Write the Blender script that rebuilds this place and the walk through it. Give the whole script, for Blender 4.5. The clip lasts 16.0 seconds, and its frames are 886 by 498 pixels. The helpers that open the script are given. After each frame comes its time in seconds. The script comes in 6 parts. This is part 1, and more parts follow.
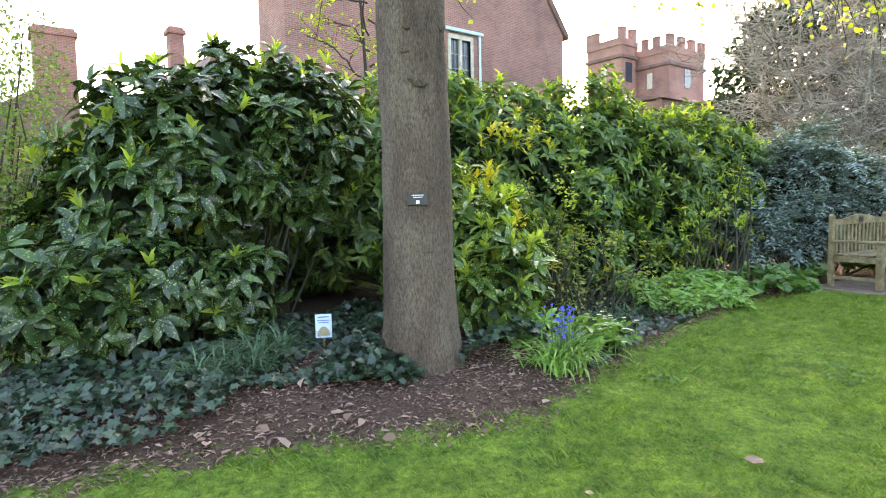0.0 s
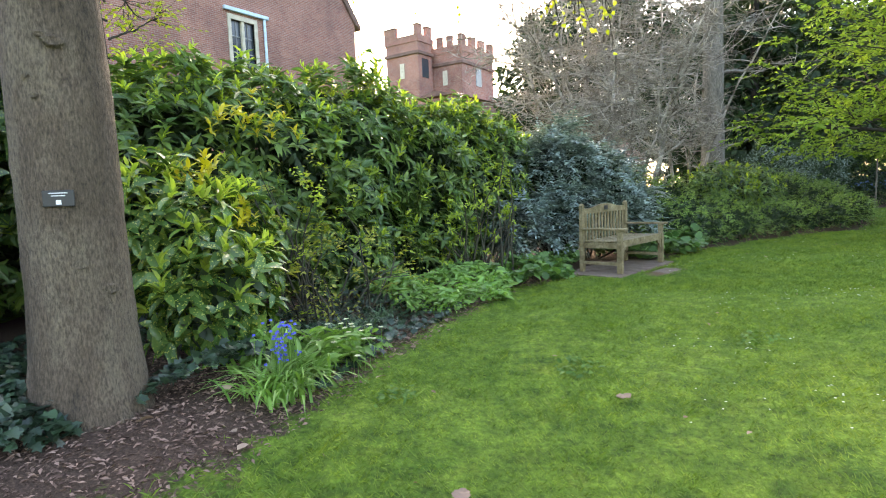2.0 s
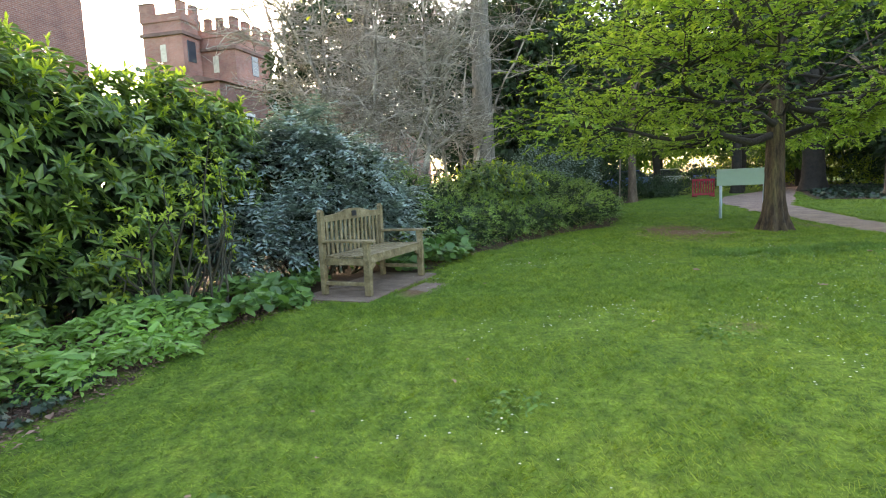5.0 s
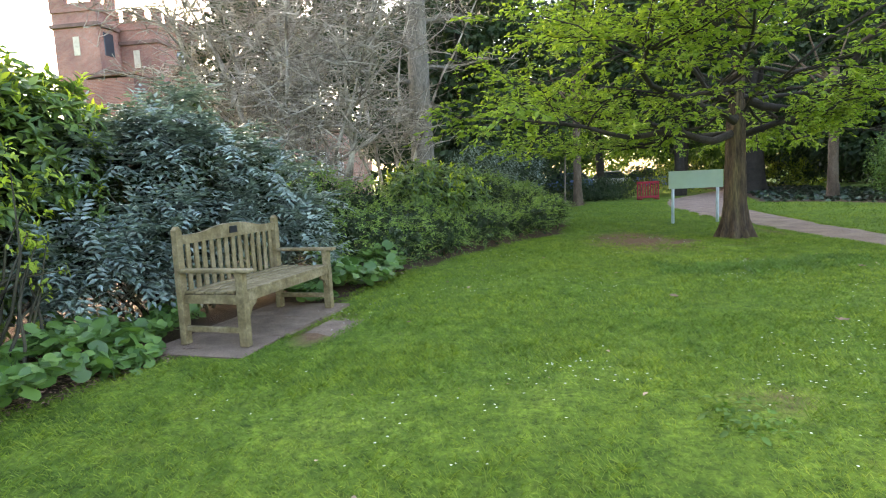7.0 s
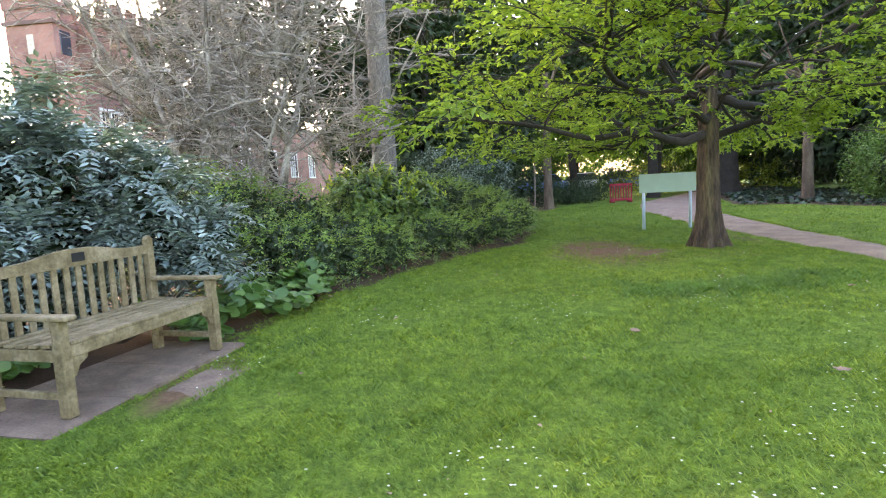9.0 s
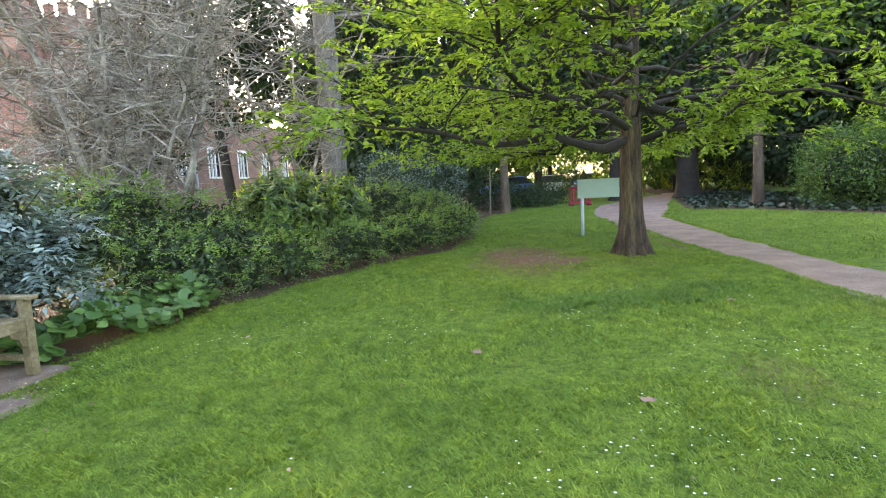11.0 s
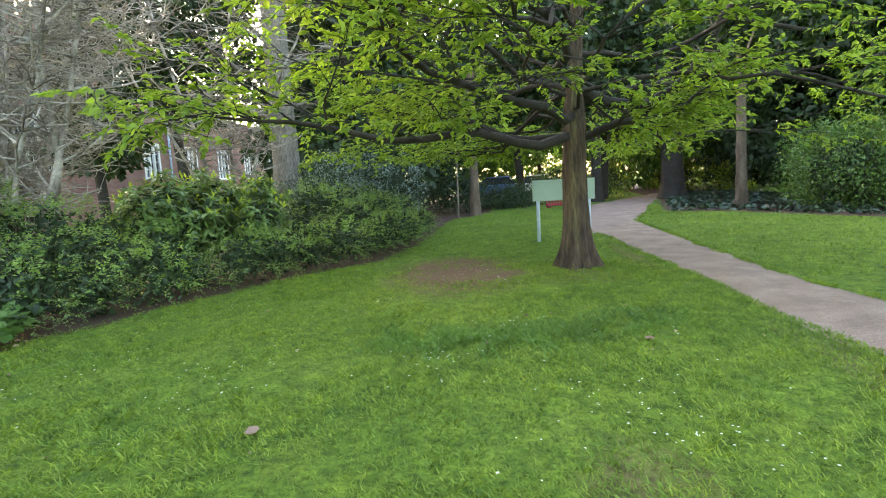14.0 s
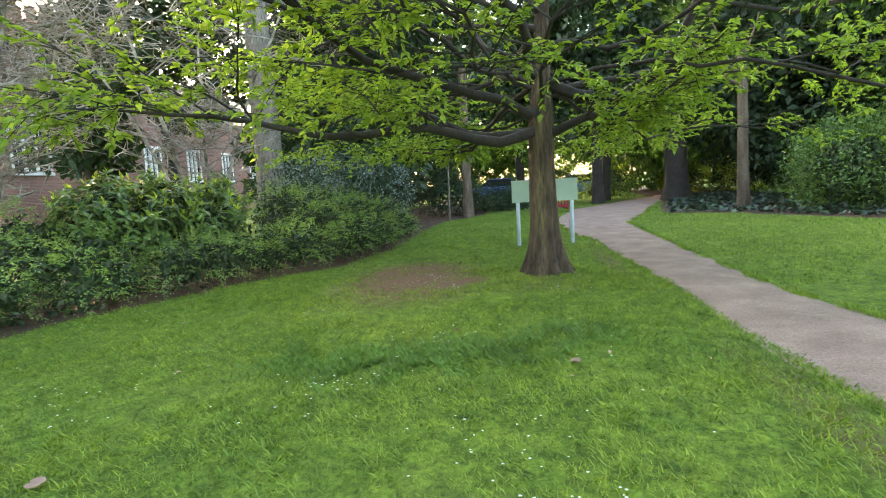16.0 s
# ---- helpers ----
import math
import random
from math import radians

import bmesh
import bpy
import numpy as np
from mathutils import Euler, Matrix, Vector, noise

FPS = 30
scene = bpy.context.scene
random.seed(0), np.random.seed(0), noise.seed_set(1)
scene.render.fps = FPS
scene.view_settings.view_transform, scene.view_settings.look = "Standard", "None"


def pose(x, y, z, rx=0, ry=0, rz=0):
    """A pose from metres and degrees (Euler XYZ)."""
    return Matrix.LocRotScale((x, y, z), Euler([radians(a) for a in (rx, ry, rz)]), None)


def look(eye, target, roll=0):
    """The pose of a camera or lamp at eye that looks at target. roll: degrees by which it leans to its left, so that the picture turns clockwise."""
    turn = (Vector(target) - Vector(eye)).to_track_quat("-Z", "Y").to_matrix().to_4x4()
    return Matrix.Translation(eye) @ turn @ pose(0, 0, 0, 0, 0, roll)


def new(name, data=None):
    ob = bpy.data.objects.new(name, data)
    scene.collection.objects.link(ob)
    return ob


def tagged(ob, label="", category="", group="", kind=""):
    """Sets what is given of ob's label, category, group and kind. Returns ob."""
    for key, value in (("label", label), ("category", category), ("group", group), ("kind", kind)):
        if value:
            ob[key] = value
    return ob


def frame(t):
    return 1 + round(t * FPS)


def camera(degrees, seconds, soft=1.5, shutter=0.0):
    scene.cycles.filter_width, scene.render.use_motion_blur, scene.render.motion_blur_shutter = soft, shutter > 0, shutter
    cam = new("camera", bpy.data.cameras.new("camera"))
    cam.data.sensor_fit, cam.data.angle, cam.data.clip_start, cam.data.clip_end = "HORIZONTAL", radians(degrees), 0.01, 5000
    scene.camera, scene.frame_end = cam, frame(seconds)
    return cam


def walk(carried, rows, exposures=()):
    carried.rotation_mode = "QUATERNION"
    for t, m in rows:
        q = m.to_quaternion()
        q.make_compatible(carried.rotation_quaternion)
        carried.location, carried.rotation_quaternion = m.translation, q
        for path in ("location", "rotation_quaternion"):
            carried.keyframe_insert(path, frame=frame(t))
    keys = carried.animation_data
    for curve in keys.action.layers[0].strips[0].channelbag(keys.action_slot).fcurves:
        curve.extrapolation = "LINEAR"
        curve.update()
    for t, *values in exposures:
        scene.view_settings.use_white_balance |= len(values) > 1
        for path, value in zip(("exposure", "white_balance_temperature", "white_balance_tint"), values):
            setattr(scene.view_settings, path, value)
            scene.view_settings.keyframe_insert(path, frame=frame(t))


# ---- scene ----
cam = camera(75.0, 16.0, soft=1.1)
PATH = [
    (0, (-0.948, -0.221, 1.235), (0.276, 1.355, 1.09), -1.4),
    (0.5, (-0.824, -0.267, 1.234), (0.477, 1.244, 1.08), -1.7),
    (1, (-0.604, -0.306, 1.229), (0.827, 1.082, 1.062), -2.1),
    (1.5, (-0.382, -0.294, 1.215), (1.161, 0.967, 1.04), -2.2),
    (2, (-0.064, -0.248, 1.233), (1.591, 0.859, 1.044), -2.4),
    (2.5, (0.223, -0.266, 1.225), (1.991, 0.647, 1.028), -2.6),
    (3, (0.574, -0.265, 1.221), (2.418, 0.482, 1.011), -2.7),
    (3.5, (0.908, -0.257, 1.209), (2.789, 0.391, 0.995), -2.7),
    (4, (1.301, -0.237, 1.254), (3.203, 0.34, 1.036), -2.7),
    (4.2, (1.41, -0.244, 1.27), (3.321, 0.302, 1.047), -2.7),
    (6.3, (3.026, -0.114, 1.244), (4.978, 0.259, 1.022), -2.6),
    (6.5, (3.229, -0.114, 1.247), (5.187, 0.23, 1.024), -2.7),
    (7, (3.619, -0.125, 1.272), (5.586, 0.159, 1.042), -2.7),
    (7.5, (4.0, -0.097, 1.273), (5.971, 0.152, 1.042), -2.6),
    (8, (4.247, -0.136, 1.286), (6.219, 0.102, 1.059), -2.6),
    (8.5, (4.543, -0.333, 1.276), (6.517, -0.111, 1.049), -2.9),
    (9, (4.775, -0.539, 1.331), (6.75, -0.325, 1.102), -3.0),
    (9.2, (4.885, -0.642, 1.33), (6.86, -0.423, 1.101), -2.9),
    (11.3, (5.27, -1.847, 1.408), (7.25, -1.691, 1.173), -2.8),
    (11.5, (5.387, -1.921, 1.43), (7.366, -1.764, 1.19), -2.8),
    (12, (5.623, -2.119, 1.415), (7.602, -1.96, 1.177), -2.8),
    (12.5, (5.878, -2.366, 1.4), (7.857, -2.206, 1.163), -3.0),
    (13, (6.114, -2.534, 1.367), (8.095, -2.376, 1.136), -2.9),
    (13.5, (6.389, -2.714, 1.369), (8.369, -2.553, 1.136), -3.0),
    (14, (6.603, -2.941, 1.349), (8.583, -2.774, 1.118), -3.0),
    (14.5, (6.813, -3.16, 1.32), (8.791, -2.964, 1.092), -3.0),
    (15, (7.032, -3.359, 1.277), (9.009, -3.155, 1.053), -2.9),
    (15.5, (7.179, -3.521, 1.272), (9.156, -3.316, 1.051), -2.7),
    (16, (7.306, -3.726, 1.268), (9.282, -3.51, 1.048), -3.2),
]
walk(cam, [(t, look(eye, target, roll)) for t, eye, target, roll in PATH], [(0, 3.38, 7600, 19), (4, 3.05, 7600, 15), (7, 3.3, 7700, 18), (9, 3.55, 7500, 26), (12, 3.52, 7600, 18), (16, 3.53, 7800, 13)])

# ---- world, sun, exposure ----
world = bpy.data.worlds.new("sky")
scene.world = world
world.use_nodes = True
wn = world.node_tree.nodes
sky = wn.new("ShaderNodeTexSky")
sky.sky_type = "NISHITA"
sky.sun_disc = False
SUN_AZ, SUN_EL = 43.0, 20.0
sky.sun_elevation = radians(SUN_EL)
sky.sun_rotation = radians(90 - SUN_AZ)
sky.air_density, sky.dust_density, sky.ozone_density = 1.0, 2.0, 1.0
bg = wn["Background"]
bg.inputs[1].default_value = 0.15
world.node_tree.links.new(sky.outputs[0], bg.inputs[0])
sun_data = bpy.data.lights.new("sun", "SUN")
sun_data.energy, sun_data.angle, sun_data.color = 0.6, radians(14), (1.0, 0.88, 0.7)
sun = new("sun", sun_data)
sun_way = Vector((math.cos(radians(SUN_AZ)) * math.cos(radians(SUN_EL)), math.sin(radians(SUN_AZ)) * math.cos(radians(SUN_EL)), math.sin(radians(SUN_EL))))
sun.matrix_world = look(sun_way * 50, (0, 0, 0))

# ---- materials ----


def shader(name):
    m = bpy.data.materials.new(name)
    m.use_nodes = True
    nt = m.node_tree
    return m, nt, nt.nodes, nt.links, nt.nodes["Principled BSDF"]


def rgba(c):
    return (c[0], c[1], c[2], 1)


def noise_node(nt, scale, detail=4, rough=0.6, coords="Object"):
    tc = nt.nodes.new("ShaderNodeTexCoord")
    n = nt.nodes.new("ShaderNodeTexNoise")
    n.inputs["Scale"].default_value, n.inputs["Detail"].default_value, n.inputs["Roughness"].default_value = scale, detail, rough
    nt.links.new(tc.outputs[coords], n.inputs["Vector"])
    return n


def ramp_node(nt, source, stops):
    r = nt.nodes.new("ShaderNodeValToRGB")
    nt.links.new(source, r.inputs[0])
    e = r.color_ramp.elements
    while len(e) < len(stops):
        e.new(0.5)
    for el, (p, c) in zip(e, stops):
        el.position, el.color = p, rgba(c)
    return r


def mix_node(nt, fac, a, b, mode="MIX"):
    m = nt.nodes.new("ShaderNodeMixRGB")
    m.blend_type = mode
    for sock, v in ((m.inputs[0], fac), (m.inputs[1], a), (m.inputs[2], b)):
        if isinstance(v, (int, float)):
            sock.default_value = v
        elif isinstance(v, tuple):
            sock.default_value = rgba(v)
        else:
            nt.links.new(v, sock)
    return m


def bump_to(nt, bsdf, height, strength, distance):
    b = nt.nodes.new("ShaderNodeBump")
    b.inputs["Strength"].default_value, b.inputs["Distance"].default_value = strength, distance
    nt.links.new(height, b.inputs["Height"])
    nt.links.new(b.outputs[0], bsdf.inputs["Normal"])


def leaf_material(name, dark, light, rough=0.4, through_light=0.3, spots=None, spot_scale=90, glow=(1.3, 1.35, 0.6)):
    """A leaf: each blade has its own tone between dark and light; spots are a mottled second colour."""
    m, nt, nodes, links, p = shader(name)
    geo = nodes.new("ShaderNodeNewGeometry")
    tone = ramp_node(nt, geo.outputs["Random Per Island"], ((0, dark), (0.6, tuple((a + b) / 2 for a, b in zip(dark, light))), (1, light)))
    big = noise_node(nt, 1.7, 3)
    patch = ramp_node(nt, big.outputs[0], ((0.3, (0.7, 0.7, 0.7)), (0.7, (1.25, 1.25, 1.25))))
    col = mix_node(nt, 1.0, tone.outputs[0], patch.outputs[0], "MULTIPLY").outputs[0]
    if spots:
        sp = noise_node(nt, spot_scale, 1)
        mask = ramp_node(nt, sp.outputs[0], ((0.6, (0, 0, 0)), (0.66, (1, 1, 1))))
        col = mix_node(nt, mask.outputs[0], col, spots).outputs[0]
    links.new(col, p.inputs["Base Color"])
    p.inputs["Roughness"].default_value = rough
    p.inputs["Specular IOR Level"].default_value = 0.35 if rough > 0.42 else 0.5
    fine = noise_node(nt, 60, 2)
    bump_to(nt, p, fine.outputs[0], 0.25, 0.004)
    tr = nodes.new("ShaderNodeBsdfTranslucent")
    lit = mix_node(nt, 1.0, col, glow, "MULTIPLY")
    links.new(lit.outputs[0], tr.inputs[0])
    ms = nodes.new("ShaderNodeMixShader")
    ms.inputs[0].default_value = through_light
    links.new(p.outputs[0], ms.inputs[1])
    links.new(tr.outputs[0], ms.inputs[2])
    links.new(ms.outputs[0], nodes["Material Output"].inputs[0])
    return m


def rough_material(name, stops, scale, fine_scale, bump, rough=0.85, distance=0.02, stretch=None, detail=6, crisp=1.0):
    """An earthen or woody surface from two noises, with relief."""
    m, nt, nodes, links, p = shader(name)
    a, b = noise_node(nt, scale, detail), noise_node(nt, fine_scale, detail, 0.7)
    if stretch:
        for n in (a, b):
            mp = nodes.new("ShaderNodeMapping")
            mp.inputs["Scale"].default_value = stretch
            links.new(n.inputs["Vector"].links[0].from_socket, mp.inputs[0])
            links.new(mp.outputs[0], n.inputs["Vector"])
    ra = ramp_node(nt, a.outputs[0], stops)
    rb = ramp_node(nt, b.outputs[0], ((0.5 - 0.25 / crisp, (0.45, 0.45, 0.45)), (0.5 + 0.25 / crisp, (1.5, 1.5, 1.5))))
    c = mix_node(nt, 1.0, ra.outputs[0], rb.outputs[0], "MULTIPLY")
    links.new(c.outputs[0], p.inputs["Base Color"])
    p.inputs["Roughness"].default_value = rough
    bump_to(nt, p, b.outputs[0], bump, distance)
    return m


def grass_material():
    """Grass blades: each its own tone, in darker and yellower patches that the soil below shares."""
    m, nt, nodes, links, p = shader("grass_blade")
    geo = nodes.new("ShaderNodeNewGeometry")
    tone = ramp_node(nt, geo.outputs["Random Per Island"], ((0, (0.1, 0.18, 0.022)), (0.55, (0.16, 0.25, 0.035)), (1, (0.22, 0.3, 0.052))))
    small = ramp_node(nt, noise_node(nt, 6.5, 5, 0.65).outputs[0], ((0.34, (0.62, 0.7, 0.68)), (0.66, (1.32, 1.26, 1.15))))
    wide = ramp_node(nt, noise_node(nt, 0.9, 3).outputs[0], ((0.35, (0.82, 0.9, 0.95)), (0.65, (1.15, 1.08, 1.0))))
    c = mix_node(nt, 1, mix_node(nt, 1, tone.outputs[0], small.outputs[0], "MULTIPLY").outputs[0], wide.outputs[0], "MULTIPLY").outputs[0]
    links.new(c, p.inputs["Base Color"])
    p.inputs["Roughness"].default_value, p.inputs["Specular IOR Level"].default_value = 0.6, 0.3
    tr = nodes.new("ShaderNodeBsdfTranslucent")
    links.new(mix_node(nt, 1, c, (1.12, 1.1, 0.6), "MULTIPLY").outputs[0], tr.inputs[0])
    ms = nodes.new("ShaderNodeMixShader")
    ms.inputs[0].default_value = 0.33
    links.new(p.outputs[0], ms.inputs[1])
    links.new(tr.outputs[0], ms.inputs[2])
    links.new(ms.outputs[0], nodes["Material Output"].inputs[0])
    return m


def paint_material(name, colour, rough=0.5, wear=(0.8, 1.15), scale=6, metal=0.0):
    m, nt, nodes, links, p = shader(name)
    n = noise_node(nt, scale, 6)
    r = ramp_node(nt, n.outputs[0], ((0.3, tuple(c * wear[0] for c in colour)), (0.7, tuple(min(1, c * wear[1]) for c in colour))))
    links.new(r.outputs[0], p.inputs["Base Color"])
    p.inputs["Roughness"].default_value, p.inputs["Metallic"].default_value = rough, metal
    bump_to(nt, p, noise_node(nt, scale * 12, 3).outputs[0], 0.1, 0.003)
    return m


def brick_material(name, c1, c2, mortar, scale=1.0):
    m, nt, nodes, links, p = shader(name)
    geo = nodes.new("ShaderNodeTexCoord")
    sep = nodes.new("ShaderNodeSeparateXYZ")
    links.new(geo.outputs["Object"], sep.inputs[0])
    add = nodes.new("ShaderNodeMath")
    links.new(sep.outputs[0], add.inputs[0])
    links.new(sep.outputs[1], add.inputs[1])
    com = nodes.new("ShaderNodeCombineXYZ")
    links.new(add.outputs[0], com.inputs[0])
    links.new(sep.outputs[2], com.inputs[1])
    br = nodes.new("ShaderNodeTexBrick")
    links.new(com.outputs[0], br.inputs["Vector"])
    br.inputs["Color1"].default_value, br.inputs["Color2"].default_value, br.inputs["Mortar"].default_value = rgba(c1), rgba(c2), rgba(mortar)
    br.inputs["Scale"].default_value, br.inputs["Mortar Size"].default_value = scale, 0.008
    br.inputs["Brick Width"].default_value, br.inputs["Row Height"].default_value = 0.225, 0.075
    n = noise_node(nt, 0.5, 5)
    r = ramp_node(nt, n.outputs[0], ((0.3, (0.65, 0.62, 0.62)), (0.7, (1.2, 1.15, 1.1))))
    c = mix_node(nt, 1.0, br.outputs[0], r.outputs[0], "MULTIPLY")
    links.new(c.outputs[0], p.inputs["Base Color"])
    p.inputs["Roughness"].default_value = 0.9
    bump_to(nt, p, br.outputs["Fac"], -0.4, 0.01)
    return m


AUCUBA = leaf_material("aucuba_leaf", (0.018, 0.044, 0.016), (0.075, 0.14, 0.04), 0.27, 0.16, (0.21, 0.27, 0.055), 55)
AUCUBA_PLAIN = leaf_material("laurel_leaf", (0.055, 0.12, 0.036), (0.185, 0.285, 0.068), 0.28, 0.35)
AUCUBA_YOUNG = leaf_material("pale_aucuba_leaf", (0.05, 0.115, 0.03), (0.16, 0.27, 0.06), 0.27, 0.25, (0.4, 0.42, 0.08), 55)
YOUNG = leaf_material("young_leaf", (0.24, 0.34, 0.045), (0.46, 0.54, 0.09), 0.45, 0.5)
GOLD = leaf_material("golden_leaf", (0.45, 0.42, 0.03), (0.62, 0.52, 0.04), 0.4, 0.4)
MAHONIA = leaf_material("mahonia_leaf", (0.075, 0.12, 0.1), (0.31, 0.4, 0.37), 0.34, 0.15)
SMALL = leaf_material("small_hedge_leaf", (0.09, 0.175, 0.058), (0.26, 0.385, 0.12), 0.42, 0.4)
# paler copy of the hedge leaf, painting highlights onto the sprays
HEDGE_LIT = leaf_material("lit_hedge_leaf", (0.13, 0.23, 0.06), (0.28, 0.39, 0.115), 0.5, 0.42)
DEEP_GRASS = leaf_material("deep_grass_blade", (0.06, 0.13, 0.022), (0.13, 0.23, 0.045), 0.6, 0.3)
THIN = leaf_material("thin_shrub_leaf", (0.07, 0.13, 0.03), (0.2, 0.27, 0.06), 0.5, 0.4)
YELLOWISH = leaf_material("yellow_shrub_leaf", (0.22, 0.25, 0.05), (0.48, 0.46, 0.1), 0.5, 0.45)
TREE_LEAF = leaf_material("tree_leaf", (0.145, 0.265, 0.036), (0.345, 0.475, 0.085), 0.5, 0.58, glow=(1.15, 1.12, 0.6))
LIME_LEAF = leaf_material("lime_leaf", (0.25, 0.32, 0.03), (0.5, 0.5, 0.06), 0.45, 0.5)
IVY = leaf_material("ivy_leaf", (0.008, 0.024, 0.013), (0.045, 0.088, 0.042), 0.36, 0.08)
GARLIC = leaf_material("broad_green_leaf", (0.12, 0.25, 0.05), (0.26, 0.44, 0.1), 0.4, 0.36)
ROUNDLEAF = leaf_material("round_leaf", (0.05, 0.125, 0.03), (0.15, 0.28, 0.066), 0.42, 0.28)
BLADE = leaf_material("strap_leaf", (0.05, 0.11, 0.05), (0.12, 0.2, 0.1), 0.4, 0.25)
GRASS = grass_material()
# evergreen foliage; inside bushes the same dark tone stands in for shade
DARK_LEAF = leaf_material("dark_evergreen_and_inner_shade_leaf", (0.015, 0.036, 0.014), (0.045, 0.08, 0.03), 0.5, 0.2)
MID_LEAF = leaf_material("mid_green_leaf", (0.04, 0.095, 0.02), (0.11, 0.2, 0.04), 0.5, 0.35)
BROWN_LEAF = leaf_material("dead_leaf", (0.16, 0.09, 0.06), (0.42, 0.3, 0.22), 0.75, 0.1)
BUD = leaf_material("bud", (0.2, 0.17, 0.1), (0.42, 0.37, 0.24), 0.7, 0.35, glow=(1, 1, 0.9))
MULCH_BIT = leaf_material("mulch_chip", (0.075, 0.042, 0.03), (0.37, 0.235, 0.175), 0.9, 0.0)
BARK = rough_material("bark", ((0.3, (0.075, 0.052, 0.034)), (0.5, (0.14, 0.1, 0.068)), (0.7, (0.2, 0.155, 0.108))), 4, 95, 1.0, 0.95, 0.03, (1, 1, 0.33), 4, 1.5)
BARK_RED = rough_material("brown_bark", ((0.3, (0.036, 0.021, 0.013)), (0.5, (0.08, 0.053, 0.03)), (0.7, (0.13, 0.105, 0.045))), 5, 26, 1.0, 0.9, 0.06, (1, 1, 0.14), 5, 1.8)
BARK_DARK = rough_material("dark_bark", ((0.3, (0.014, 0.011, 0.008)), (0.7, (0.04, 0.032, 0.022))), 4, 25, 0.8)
BARK_GREY = rough_material("grey_bark", ((0.3, (0.11, 0.094, 0.072)), (0.7, (0.24, 0.21, 0.17))), 5, 30, 0.6, 0.9, 0.02, (1, 1, 0.3), 6, 1.4)
TWIG = rough_material("twig", ((0.36, (0.09, 0.072, 0.05)), (0.64, (0.48, 0.43, 0.36))), 2.2, 30, 0.3)
STEM = rough_material("stem", ((0.3, (0.022, 0.022, 0.013)), (0.7, (0.06, 0.052, 0.028))), 5, 30, 0.3)
WOOD = rough_material("weathered_teak", ((0.3, (0.11, 0.082, 0.036)), (0.5, (0.19, 0.147, 0.074)), (0.7, (0.28, 0.228, 0.138))), 7, 38, 0.4, 0.88, 0.004, (1, 1, 1), 7, 0.9)
SLAB = rough_material("paving_stone", ((0.3, (0.13, 0.088, 0.062)), (0.7, (0.25, 0.18, 0.13))), 5, 70, 0.5, 0.95, 0.008)
PATH_MAT = rough_material("path_gravel", ((0.3, (0.19, 0.128, 0.096)), (0.7, (0.33, 0.238, 0.182))), 1.9, 60, 0.8, 0.95, 0.012)
RENDER_STONE = paint_material("pale_stone", (0.5, 0.46, 0.38), 0.85, (0.7, 1.15), 3)
BRICK = brick_material("red_brick", (0.31, 0.14, 0.112), (0.225, 0.1, 0.084), (0.32, 0.26, 0.235))
TILE = rough_material("roof_tile", ((0.3, (0.1, 0.06, 0.05)), (0.7, (0.2, 0.12, 0.1))), 1, 12, 0.4)
BLUE_PAINT = paint_material("pale_blue_paint", (0.42, 0.56, 0.68), 0.45)
LEAD = paint_material("lead", (0.2, 0.21, 0.22), 0.6)
SIGN_GREEN = paint_material("sage_green_board", (0.3, 0.42, 0.34), 0.5, (0.93, 1.05), 3)
SIGN_POST = paint_material("pale_blue_post", (0.42, 0.5, 0.6), 0.4)
RED_PLASTIC = paint_material("red_plastic", (0.27, 0.006, 0.025), 0.5)
BLACK_PLASTIC = paint_material("black_label", (0.018, 0.018, 0.022), 0.35)
WHITE = paint_material("white_print", (0.75, 0.75, 0.75), 0.5, (0.95, 1.03))
CARD = paint_material("pale_blue_card", (0.58, 0.72, 0.85), 0.4, (0.96, 1.03))
BLUE_INK = paint_material("blue_ink", (0.1, 0.22, 0.45), 0.5)
OCHRE_INK = paint_material("ochre_ink", (0.4, 0.34, 0.2), 0.5)
PETAL_BLUE = leaf_material("bluebell_petal", (0.08, 0.1, 0.5), (0.18, 0.2, 0.75), 0.5, 0.3, glow=(1, 1, 1.1))
PETAL_WHITE = leaf_material("white_petal", (0.7, 0.7, 0.6), (0.85, 0.85, 0.8), 0.5, 0.3, glow=(1, 1, 1))
PETAL_CREAM = leaf_material("cream_petal", (0.7, 0.68, 0.35), (0.8, 0.78, 0.55), 0.5, 0.3, glow=(1, 1, 0.9))
CAR_BLUE = paint_material("car_paint_blue", (0.12, 0.2, 0.42), 0.25, (0.97, 1.02))
CAR_WHITE = paint_material("car_paint_white", (0.7, 0.72, 0.75), 0.25, (0.97, 1.02))
CAR_GLASS = paint_material("car_glass", (0.05, 0.06, 0.07), 0.1)
RUBBER = paint_material("rubber", (0.02, 0.02, 0.02), 0.8)
GLASS, gnt, gn, gl, gp = shader("window_glass")
gp.inputs["Base Color"].default_value, gp.inputs["Roughness"].default_value, gp.inputs["IOR"].default_value = (0.03, 0.04, 0.055, 1), 0.06, 1.5
gp.inputs["Specular IOR Level"].default_value = 0.8

# ---- mesh helpers ----
rng = np.random.default_rng(7)


